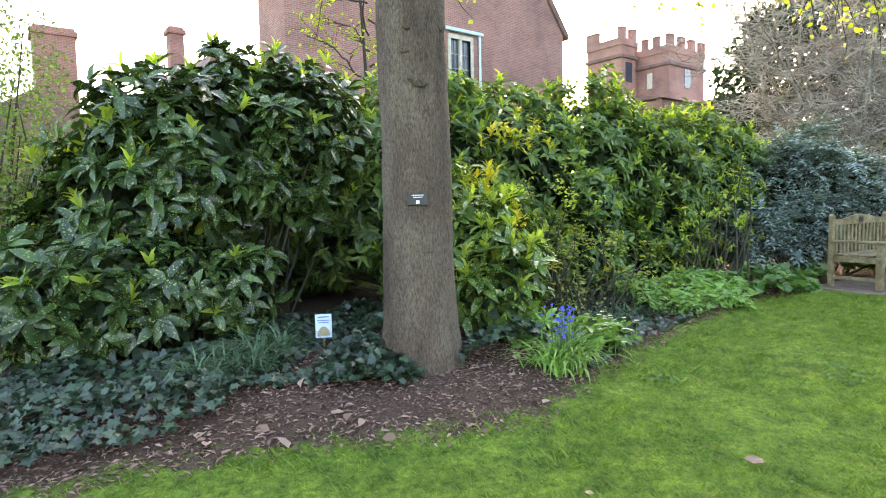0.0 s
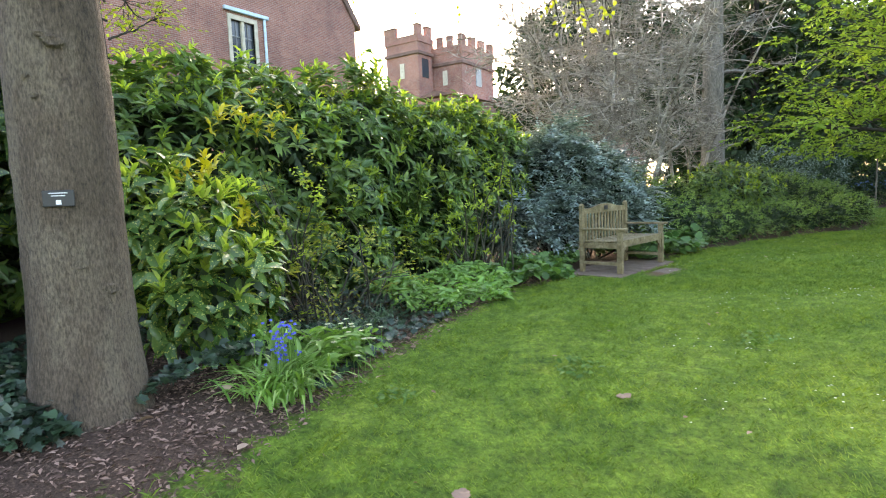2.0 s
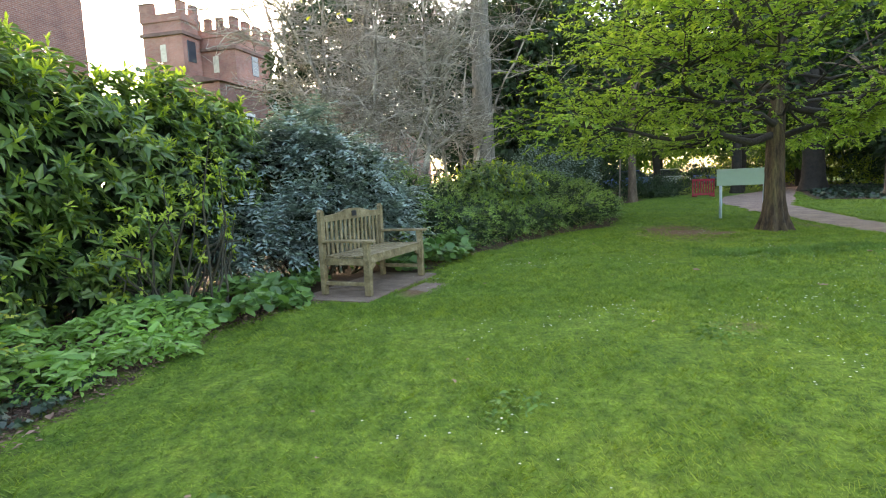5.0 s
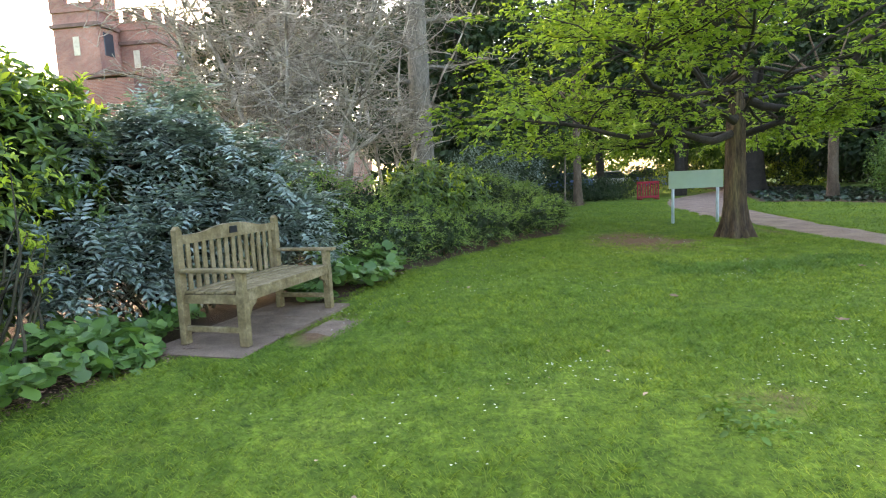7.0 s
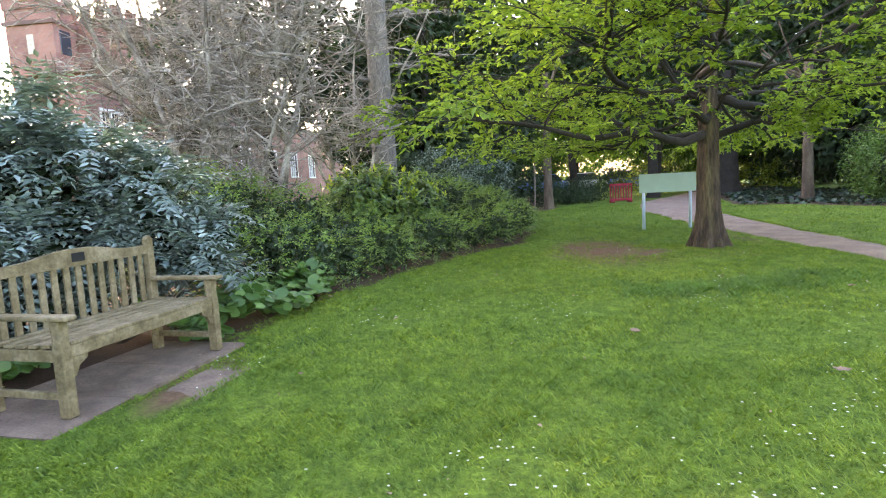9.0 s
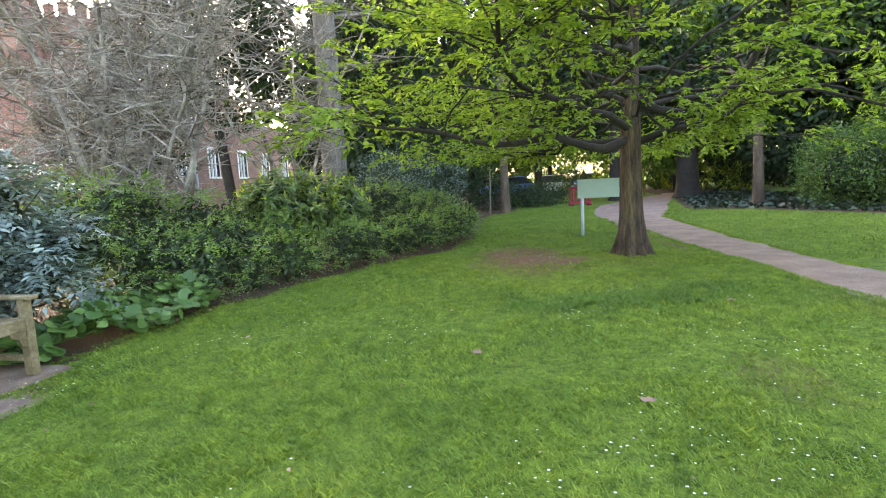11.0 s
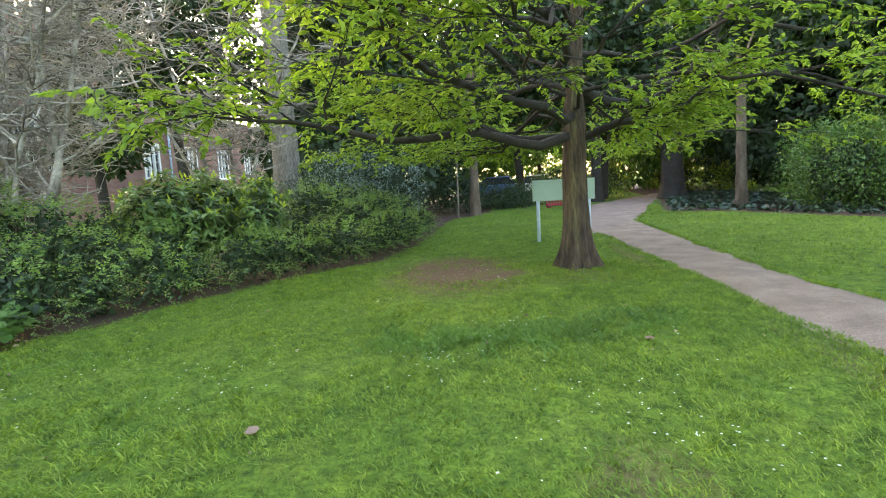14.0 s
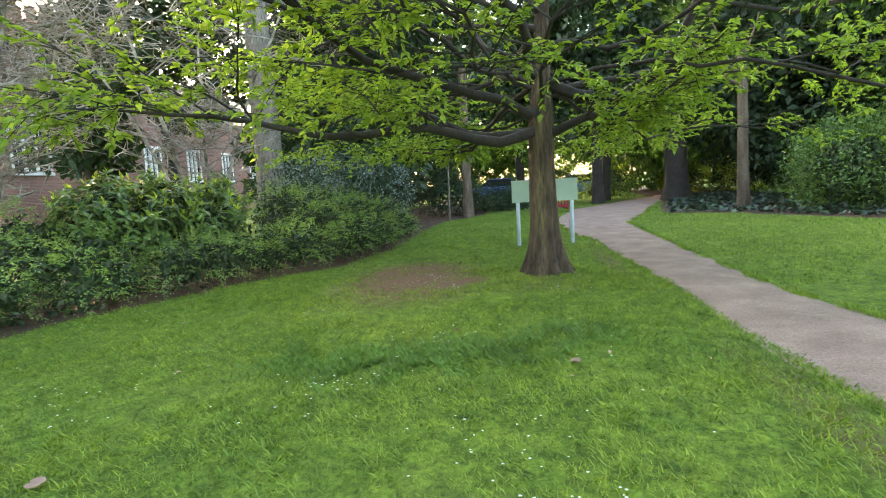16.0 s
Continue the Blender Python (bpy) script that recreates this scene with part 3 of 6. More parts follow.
def feathered_bush(name, lobes, label, category, seed, per_m2, length, leaflet, material):
    g = np.random.default_rng(seed)
    c = np.mean([l[:2] for l in lobes], 0)
    e = thing(name, (c[0], c[1], float(ground_z(c[0], c[1]))), label, category)
    p, n = shell(lobes, per_m2, g, 0.3, 0.2)
    axis = unit(n * 0.7 + np.array([0, 0, 0.7]) + g.normal(0, 0.25, p.shape))
    at, way, nor = fronds(p, axis, g, 8, length)
    le = leaflet * g.uniform(0.75, 1.2, len(at))
    leaves("leaves", at, way, nor, le, le * 0.42, (TUFT_V, TUFT_F), material, e)
    inner_shade_leaves(e, lobes, g, DARK_LEAF, 0.18, 260)
    tagged(limb_mesh("stem_tangle", bush_stems(c, p, g, 0.12), STEM, e, 4), kind="stuff")
    return e


def whorled_bush(name, lobes, label, category, seed, per_m2=38, leaf=0.15, slim=0.36, material=None, young=0.6, young_top=0.0, young_material=None, depth=0.3, droop=0.3, count=8, zmin=0.15, stems=0.02, inner=240, shape=None):
    g = np.random.default_rng(seed)
    c = np.mean([l[:2] for l in lobes], 0)
    e = thing(name, (c[0], c[1], float(ground_z(c[0], c[1]))), label, category)
    p, n = shell(lobes, per_m2, g, depth, zmin)
    at, way, nor, le, axis = whorls(p, n, g, count, leaf, droop=droop)
    leaves("leaves", at, way, nor, le, le * slim, shape or (LEAF_V, LEAF_F), material or AUCUBA, e)
    pick = (g.random(len(p)) < young * np.clip(0.55 + n[:, 2] * 0.7 + young_top * (n[:, 2] > 0.3), 0.03, 1)) & (n[:, 2] > -0.3)
    if young > 0 and pick.any():
        at2, way2, nor2, le2, _ = whorls(p[pick] + axis[pick] * 0.05, n[pick], g, 6, leaf * 0.68, (12, 55), 0.9, 0.0)
        leaves("young_leaves", at2, way2, nor2, le2, le2 * 0.34, (LEAF_V, LEAF_F), young_material or YOUNG, e, "yellow-green young shoots")
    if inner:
        inner_shade_leaves(e, lobes, g, DARK_LEAF, leaf * 1.2, inner)
    st = bush_stems(c, p, g, stems)
    if st:
        tagged(limb_mesh("stem_tangle", st, STEM, e, 4), kind="stuff")
    return e


def dense_bush(name, lobes, label, category, seed, per_m2=500, leaf=0.04, slim=0.5, material=None, depth=0.25, zmin=0.06, shape=None, stems=0.0015, sprays=6, material2=None, share2=0.0, kind="", bump=0.14, inner=0, inner_leaf=0.14, reach=2.2):
    """A bush of small leaves in short sprays."""
    g = np.random.default_rng(seed)
    c = np.mean([l[:2] for l in lobes], 0)
    e = thing(name, (c[0], c[1], float(ground_z(c[0], c[1])) if abs(c[0]) < 60 and abs(c[1]) < 60 else 0), label, category, kind=kind)
    p, n = shell(lobes, per_m2 / sprays, g, depth, zmin, bump)
    m = len(p)
    twig = unit(n + g.normal(0, 0.5, (m, 3)) + np.array([0, 0, 0.3]))
    f = g.uniform(-0.5, reach, (m, sprays, 1)) * leaf * 2.2
    at = p[:, None] + twig[:, None] * f + g.normal(0, leaf * 0.5, (m, sprays, 3))
    way = unit(twig[:, None] * 0.5 + g.normal(0, 0.7, (m, sprays, 3)))
    nor = n[:, None] * 0.5 + np.array([0, 0, 0.7]) + g.normal(0, 0.45, (m, sprays, 3))
    le = leaf * g.uniform(0.6, 1.3, (m, sprays))
    sel = g.random(m) < share2
    shape = shape or (SMALL_V, SMALL_F)

    def put(mask, mat, nm):
        if mask.any():
            leaves(nm, at[mask].reshape(-1, 3), way[mask].reshape(-1, 3), nor[mask].reshape(-1, 3), le[mask].ravel(), le[mask].ravel() * slim, shape, mat, e)
    put(~sel, material or SMALL, "leaves")
    if material2:
        put(sel, material2, "light_leaves")
    if inner:
        inner_shade_leaves(e, lobes, g, DARK_LEAF, inner_leaf, inner)
    st = bush_stems(c, p, g, stems, 0.01)
    if st:
        tagged(limb_mesh("stem_tangle", st, STEM, e, 4), kind="stuff")
    return e


def sprayed_bush(name, lobes, label, category, seed, per_m2=34, leaf=0.05, slim=0.42, spray=0.36, count=16, mats=None, stem_share=0.02, zmin=0.1, inner=260):
    """A bush of arching flat sprays, each a twig with small leaves in two rows."""
    g = np.random.default_rng(seed)
    c = np.mean([l[:2] for l in lobes], 0)
    e = thing(name, (c[0], c[1], float(ground_z(c[0], c[1]))), label, category)
    p, n = shell(lobes, per_m2, g, 0.12, zmin, 0.14)
    m = len(p)
    out = unit(n * np.array([1, 1, 0.5]) + g.normal(0, 0.35, (m, 3)) + np.array([0, 0, 0.28]))
    side = unit(np.cross(out, np.array([0, 0, 1.0])) + 1e-5)
    up = np.cross(side, out)
    ln = spray * g.uniform(0.5, 1.25, m)
    f = np.linspace(0.1, 1, count)[None, :, None]
    at = p[:, None] + out[:, None] * (f - 0.45) * ln[:, None, None] - np.array([0, 0, 1.0]) * (f ** 2 * 0.3) * ln[:, None, None]
    at = at + g.normal(0, 0.008, at.shape)
    sg = np.where(np.arange(count) % 2, 1.0, -1.0)[None, :, None]
    way = out[:, None] * 0.6 + sg * side[:, None] - np.array([0, 0, 0.25]) + g.normal(0, 0.3, at.shape)
    nor = up[:, None] + g.normal(0, 0.3, at.shape)
    le = leaf * g.uniform(0.65, 1.25, (m, count)) * (1.15 - 0.5 * np.linspace(0, 1, count))[None]
    # upward sprays mostly get the paler material: lit tops put into colour
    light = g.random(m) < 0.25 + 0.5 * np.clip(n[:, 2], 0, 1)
    dim, pale = mats or (SMALL, HEDGE_LIT)
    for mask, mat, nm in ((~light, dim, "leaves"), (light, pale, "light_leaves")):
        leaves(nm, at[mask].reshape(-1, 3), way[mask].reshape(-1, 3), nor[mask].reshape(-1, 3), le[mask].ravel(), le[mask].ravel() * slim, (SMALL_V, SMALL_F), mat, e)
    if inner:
        inner_shade_leaves(e, lobes, g, DARK_LEAF, 0.13, inner)
    tagged(limb_mesh("stem_tangle", bush_stems(c, p, g, stem_share, 0.008), STEM, e, 3), kind="stuff")
    return e


# ---- buildings ----


def brick_window(house, x0, x1, z0, z1, y, lights=2, frame_mat=None, rows=3):
    """A stone-framed casement window in a wall that faces -y, at depth y."""
    fm = frame_mat or RENDER_STONE
    win = part("window", boxed(x0 - 0.02, x1 + 0.02, y + 0.1, y + 0.14, z0, z1), GLASS, house)
    t = 0.16
    part("sill", boxed(x0 - t - 0.05, x1 + t + 0.05, y - 0.1, y + 0.1, z0 - 0.16, z0, bevel=0.01), fm, win)
    part("lintel", boxed(x0 - t, x1 + t, y - 0.05, y + 0.1, z1, z1 + 0.2, bevel=0.01), fm, win)
    part("jamb", boxed(x0 - t, x0, y - 0.045, y + 0.1, z0, z1), fm, win)
    part("jamb", boxed(x1, x1 + t, y - 0.045, y + 0.1, z0, z1), fm, win)
    w = (x1 - x0) / lights
    for i in range(1, lights):
        part("mullion", boxed(x0 + i * w - 0.06, x0 + i * w + 0.06, y - 0.03, y + 0.1, z0, z1), fm, win)
    for i in range(lights):
        for k in range(1, rows):
            z = z0 + (z1 - z0) * k / rows
            part("glazing_bar", boxed(x0 + i * w + 0.07, x0 + (i + 1) * w - 0.07, y + 0.07, y + 0.099, z - 0.02, z + 0.02), WHITE if frame_mat else LEAD, win)
        xm = x0 + (i + 0.5) * w
        part("glazing_bar", boxed(xm - 0.018, xm + 0.018, y + 0.072, y + 0.097, z0, z1), WHITE if frame_mat else LEAD, win)
    return win


def walls_around(house, x0, x1, z0, z1, y, thick, holes, material):
    """A wall facing -y, built of blocks that leave the holes (x0, x1, z0, z1) open."""
    xs = sorted({x0, x1, *[h[0] for h in holes], *[h[1] for h in holes]})
    bm = bmesh.new()
    for a, b in zip(xs, xs[1:]):
        mine = sorted([(h[2], h[3]) for h in holes if h[0] <= a + 1e-6 and h[1] >= b - 1e-6])
        z = z0
        for ha, hb in mine + [(z1, z1)]:
            if ha > z + 1e-6:
                box(bm, a, b, y, y + thick, z, ha)
            z = max(z, hb)
    bmesh.ops.remove_doubles(bm, verts=bm.verts, dist=1e-4)
    return part("wall", bm, material, house)


# gabled house behind the hedge, its gable end to the garden
HY = 20.0
house = thing("gabled_house", (15.3, HY, 0), "red brick house with a steep gable above the hedge", "house")
walls_around(house, 7.8, 22.95, 0, 10.0, HY, 0.4, [(15.45, 16.6, 6.75, 8.65)], BRICK)
part("gable", prism([(7.8, 10.0), (22.95, 10.0), (15.4, 19.5)], HY, HY + 0.4), BRICK, house, "red brick gable")
part("side_wall", boxed(22.6, 22.95, HY + 0.4, HY + 2.5, 0, 10.0), BRICK, house)
part("side_wall", boxed(7.8, 8.15, HY + 0.4, HY + 2.5, 0, 10.0), BRICK, house)
part("back_wall", boxed(8.15, 22.6, HY + 2.1, HY + 2.5, 0, 10.0), BRICK, house)
roof = part("roof", prism([(22.9, 10.0), (23.3, 9.75), (23.3, 10.0), (15.4, 19.95), (7.4, 10.0), (7.4, 9.75), (7.8, 10.0), (15.4, 19.55)], HY - 0.12, HY + 2.7), TILE, house, "brown clay tiled roof")
brick_window(house, 15.45, 16.6, 6.75, 8.65, HY, 2)
part("gutter", boxed(15.1, 17.3, HY - 0.16, HY - 0.02, 8.95, 9.1, bevel=0.02), BLUE_PAINT, house, "pale blue painted gutter")
limb_mesh("drainpipe", [[((17.1, HY - 0.09, 9.0), 0.06), ((17.1, HY - 0.09, 4), 0.06), ((17.1, HY - 0.09, 0.1), 0.06)]], BLUE_PAINT, house, 8, "pale blue painted drainpipe")


def chimney_house(name, x0, x1, y, wall_h, ridge_h, stacks, label):
    h = thing(name, ((x0 + x1) / 2, y, 0), label, "house")
    part("wall", boxed(x0, x1, y, y + 8, 0, wall_h), BRICK, h)
    roof = part("roof", prism([(x0 - 0.3, wall_h), (x1 + 0.3, wall_h), ((x0 + x1) / 2, ridge_h)], y - 0.3, y + 8.3), TILE, h)
    for cx, w, top in stacks:
        st = part("chimney", boxed(cx - w / 2, cx + w / 2, y + 3, y + 3 + w, wall_h - 0.5, top, bevel=0.02), BRICK, h)
        part("chimney_cap", boxed(cx - w / 2 - 0.1, cx + w / 2 + 0.1, y + 2.9, y + 3.1 + w, top - 0.4, top - 0.15, bevel=0.02), BRICK, st)
    return h


chimney_house("cottage", -3.0, 4.5, 30.0, 4.2, 6.6, [(1.9, 1.7, 10.2)], "low brick range with a tall chimney behind the shrubs")
chimney_house("outbuilding", 5.5, 12.5, 31.0, 5.0, 9.9, [(7.6, 0.75, 11.4)], "brick outbuilding with a gable and slim chimney")

# low brick wall behind the hedge: brick glimpsed, extent assumed, added to block light
added_garden_wall = thing("added_garden_wall", (2.0, 7.9, 0), "low red brick garden wall added behind the hedge", "wall", kind="structure")
part("wall", boxed(-9.0, 9.5, 7.8, 8.05, -0.2, 1.55), BRICK, added_garden_wall)
part("coping", boxed(-9.05, 9.55, 7.75, 8.1, 1.55, 1.63, bevel=0.015), TILE, added_garden_wall, "brown tile coping")

# crenellated gate towers
tower = thing("gate_tower", (55, 38, 0), "red brick castellated gate tower with stone bands", "tower")


def turret(x0, x1, y0, y1, top, merlons, name):
    t = part(name, boxed(x0, x1, y0, y1, 0, top - 1.1), BRICK, tower)
    part("string_course", boxed(x0 - 0.2, x1 + 0.2, y0 - 0.2, y1 + 0.2, top - 3.0, top - 2.65, bevel=0.05), TILE, t)
    part("parapet", boxed(x0 - 0.1, x1 + 0.1, y0 - 0.1, y1 + 0.1, top - 1.7, top - 0.95, bevel=0.02), BRICK, t)
    for i in range(merlons):
        w = (x1 - x0 + 0.2) / (merlons * 2 - 1)
        a = x0 - 0.1 + 2 * i * w
        part("merlon", boxed(a, a + w, y0 - 0.1, y0 + 0.4, top - 0.95, top, bevel=0.02), BRICK, t)
        part("merlon_cap", boxed(a - 0.06, a + w + 0.06, y0 - 0.16, y0 + 0.46, top, top + 0.12, bevel=0.02), TILE, t)
        w = (y1 - y0 + 0.2) / (merlons * 2 - 1)
        b = y0 - 0.1 + 2 * i * w
        if i:
            part("merlon", boxed(x0 - 0.1, x0 + 0.4, b, b + w, top - 0.95, top, bevel=0.02), BRICK, t)
            part("merlon_cap", boxed(x0 - 0.16, x0 + 0.46, b - 0.06, b + w + 0.06, top, top + 0.12, bevel=0.02), TILE, t)
    for fz in (0.45, 0.72):
        part("slit_window", boxed(x0 - 0.06, x0 + 0.1, (y0 + y1) / 2 - 0.3, (y0 + y1) / 2 + 0.3, top * fz, top * fz + 1.6, bevel=0.02), RENDER_STONE, t, "pale stone window surround")
        part("slit_window", boxed((x0 + x1) / 2 - 0.6, (x0 + x1) / 2 + 0.6, y0 - 0.06, y0 + 0.1, top * fz, top * fz + 2.0, bevel=0.02), GLASS, t, "leaded window pane")
    return t


turret(51.2, 53.7, 36.2, 40.5, 19.2, 2, "turret")
turret(54.5, 61.5, 32.8, 37.2, 18.2, 4, "turret")
part("link_wall", boxed(53.7, 54.5, 36.6, 40.0, 0, 16.9), BRICK, tower)
part("gatehouse_wall", boxed(58, 75, 28, 38, 0, 11.5), BRICK, tower)
part("gatehouse_roof", prism([(62.6, 11.5), (75.4, 11.5), (69, 13.6)], 27.8, 38.2), TILE, tower)

# long brick range with mullioned windows
rng_house = thing("brick_range", (46, 20.5, 0), "long red brick range with pale mullioned windows", "house")
range_holes = [(34.1, 36.4, 3.1, 6.0)] + [(x, x + 1.7, 2.7, 4.9) for x in (45.0, 50.4, 56.0, 61.5, 67.0)]
walls_around(rng_house, 33.0, 82, 0, 7.8, 20.5, 0.4, range_holes, BRICK)
for a, b, c0, d0 in range_holes:
    brick_window(rng_house, a, b, c0, d0, 20.5, 3, WHITE, 4)
part("side_wall", boxed(33.0, 33.4, 20.9, 23.3, 0, 7.7), BRICK, rng_house)
part("roof", prism([(0.2, 7.8), (3.4, 7.8), (1.8, 8.2)], -82.3, -32.8), TILE, rng_house).matrix_parent_inverse = rng_house.matrix_basis.inverted() @ pose(0, 20.1, 0, 0, 0, 90)
limb_mesh("drainpipe", [[((48.1, 20.4, 7.6), 0.07), ((48.1, 20.4, 4), 0.07), ((48.1, 20.4, 0.1), 0.07)]], BLUE_PAINT, rng_house, 8)

# ---- near tree with its label ----
NEAR = (1.405, 3.078)


def trunk(lines_axis, radius_at, g, height, sides=40, rings=90, ridge=0.01, lobes=7, lobe=0.0):
    """A round trunk with an uneven, furrowed skin: arrays of vertices and triangles."""
    zz = np.linspace(-0.35, height, rings)
    ang = np.linspace(0, 2 * np.pi, sides, endpoint=False)
    vs = []
    for z in zz:
        cx, cy = lines_axis(z)
        r = radius_at(z)
        flare = max(0.0, 1 - max(z, 0) / 0.7) ** 2
        rr = r * (1 + lobe * (0.35 + flare) * np.cos(lobes * ang + 0.6 * z) + 0.025 * np.sin(3 * ang + z * 2.1) + 0.015 * np.sin(5 * ang - z * 5)) + g.normal(0, ridge * 0.25, sides)
        vs.append(np.stack([cx + rr * np.cos(ang), cy + rr * np.sin(ang), np.full(sides, z)], -1))
    i, j = np.meshgrid(np.arange(rings - 1), np.arange(sides), indexing="ij")
    a, b = i * sides + j, i * sides + (j + 1) % sides
    f = np.stack([np.stack([a, b, b + sides], -1), np.stack([a, b + sides, a + sides], -1)], 2).reshape(-1, 3)
    return np.concatenate(vs), f


g = np.random.default_rng(11)
near_tree = thing("tree", (NEAR[0], NEAR[1], 0.1), "tall tree with a single straight grey-brown trunk", "tree")
v, f = trunk(lambda z: (NEAR[0] - 0.006 * z, NEAR[1] + 0.004 * z), lambda z: 0.248 - 0.006 * z + 0.1 * math.exp(-(max(z, -0.1)) / 0.28), g, 7.0)
link_mesh("trunk", tri_mesh("trunk", v, f), BARK, near_tree, smooth=True)
# knots and old branch scars on the trunk
for k in range(26):
    a, z = g.uniform(0, 6.28) if k > 12 else g.uniform(3.3, 5.3), g.uniform(0.5, 4.2)
    bm = bmesh.new()
    bmesh.ops.create_icosphere(bm, subdivisions=3, radius=1)
    s = g.uniform(0.014, 0.04)
    for vv in bm.verts:
        w = 1 + 0.45 * noise.noise(vv.co * 3.0 + Vector((k, 0, 0)))
        dent = 0.5 if vv.co.x > 0.8 else 1.0
        vv.co = Vector((vv.co.x * 0.016 * w * dent, vv.co.y * s * 1.2 * w, vv.co.z * s * 0.7 * w))
    bm.transform(Matrix.Translation((NEAR[0] - 0.006 * z + (0.243 - 0.006 * z) * math.cos(a), NEAR[1] + (0.243 - 0.006 * z) * math.sin(a), z)) @ pose(0, 0, 0, 0, 0, math.degrees(a)))
    part("knot", bm, BARK, near_tree, "", True)
limbs, tips = [], []
for k in range(11):
    a = g.uniform(0, 6.28)
    l = wander((NEAR[0], NEAR[1], g.uniform(4.2, 6.9)), (math.cos(a), math.sin(a), g.uniform(0.2, 0.9)), g.uniform(2.5, 4), 0.07, 0.015, 8, 0.12, -0.01, g)
    limbs.append(l)
    for q, _ in l[3:]:
        for _ in range(2):
            tw = wander(q, (g.normal(), g.normal(), g.uniform(-0.5, 0.3)), g.uniform(0.5, 1.2), 0.012, 0.003, 5, 0.2, -0.06, g)
            limbs.append(tw)
            tips += [x for x, _ in tw[2:]]
# low hanging twigs
for ex, ey, ez, dx, dy, dz, ln, leafy in ((0.3, 3.4, 3.5, 0.05, 0.05, -0.9, 1.1, 0), (0.45, 3.5, 3.4, -0.25, 0.1, -0.8, 0.9, 0), (1.9, 5.4, 3.8, 0.15, 0.1, -0.6, 0.9, 1), (2.9, 4.6, 3.7, 0.3, 0.2, -0.5, 0.8, 1), (4.6, 3.6, 3.75, 0.5, 0.1, -0.5, 0.9, 1), (7.2, 2.75, 3.75, 0.3, 0.0, -0.7, 0.8, 1), (7.0, 2.35, 3.6, 0.4, -0.1, -0.6, 0.8, 1), (6.5, 3.8, 3.9, 0.1, 0.1, -0.7, 0.7, 1), (7.6, 2.2, 3.8, 0.3, -0.1, -0.5, 0.9, 1)):
    l = wander((NEAR[0], NEAR[1], 5.0), (ex - NEAR[0], ey - NEAR[1], ez - 5.0), math.dist((NEAR[0], NEAR[1], 5.0), (ex, ey, ez)), 0.035, 0.008, 10, 0.03, 0, g)
    off = np.array((ex, ey, ez)) - l[-1][0]
    l = [(q + off * (i / 10), r) for i, (q, r) in enumerate(l)]
    limbs.append(l)
    for k in range(7):
        tw = wander(l[-1 - k % 3][0], (dx + g.normal(0, 0.3), dy + g.normal(0, 0.3), dz + g.normal(0, 0.2)), ln * g.uniform(0.3, 0.95), 0.007, 0.0025, 7, 0.15, 0, g)
        limbs.append(tw)
        if leafy:
            tips += [x for x, _ in tw[2:]]
tagged(limb_mesh("branch_tangle", limbs, BARK_DARK, near_tree, 6), kind="stuff")
tips = np.array(tips) + g.normal(0, 0.05, (len(tips), 3))
leaves("leaves", tips, g.normal(size=tips.shape) + np.array([0, 0, -0.5]), g.normal(size=tips.shape), g.uniform(0.055, 0.09, len(tips)), 0.06, (LEAF_V, LEAF_F), LIME_LEAF, near_tree, "small yellow-green spring leaves")

# ---- main tree over the lawn ----
TREE = (15.95, -4.32)
main_tree = thing("tree", (TREE[0], TREE[1], -0.12), "wide-spreading tree with fresh light green leaves beside a path", "tree")
v, f = trunk(lambda z: (TREE[0] - 0.03 * math.sin(z), TREE[1] - 0.02 * z + 0.05 * math.sin(0.8 * z)), lambda z: max(0.035, 0.2 - 0.012 * z - 0.06 * float(smooth01((z - 2.0) / 1.2)) + 0.17 * math.exp(-max(z + 0.12, -0.1) / 0.33)), np.random.default_rng(5), 9.5, 48, 110, 0.012, 9, 0.13)
link_mesh("trunk", tri_mesh("trunk", v, f), BARK_RED, main_tree, "ribbed red-brown trunk", True)


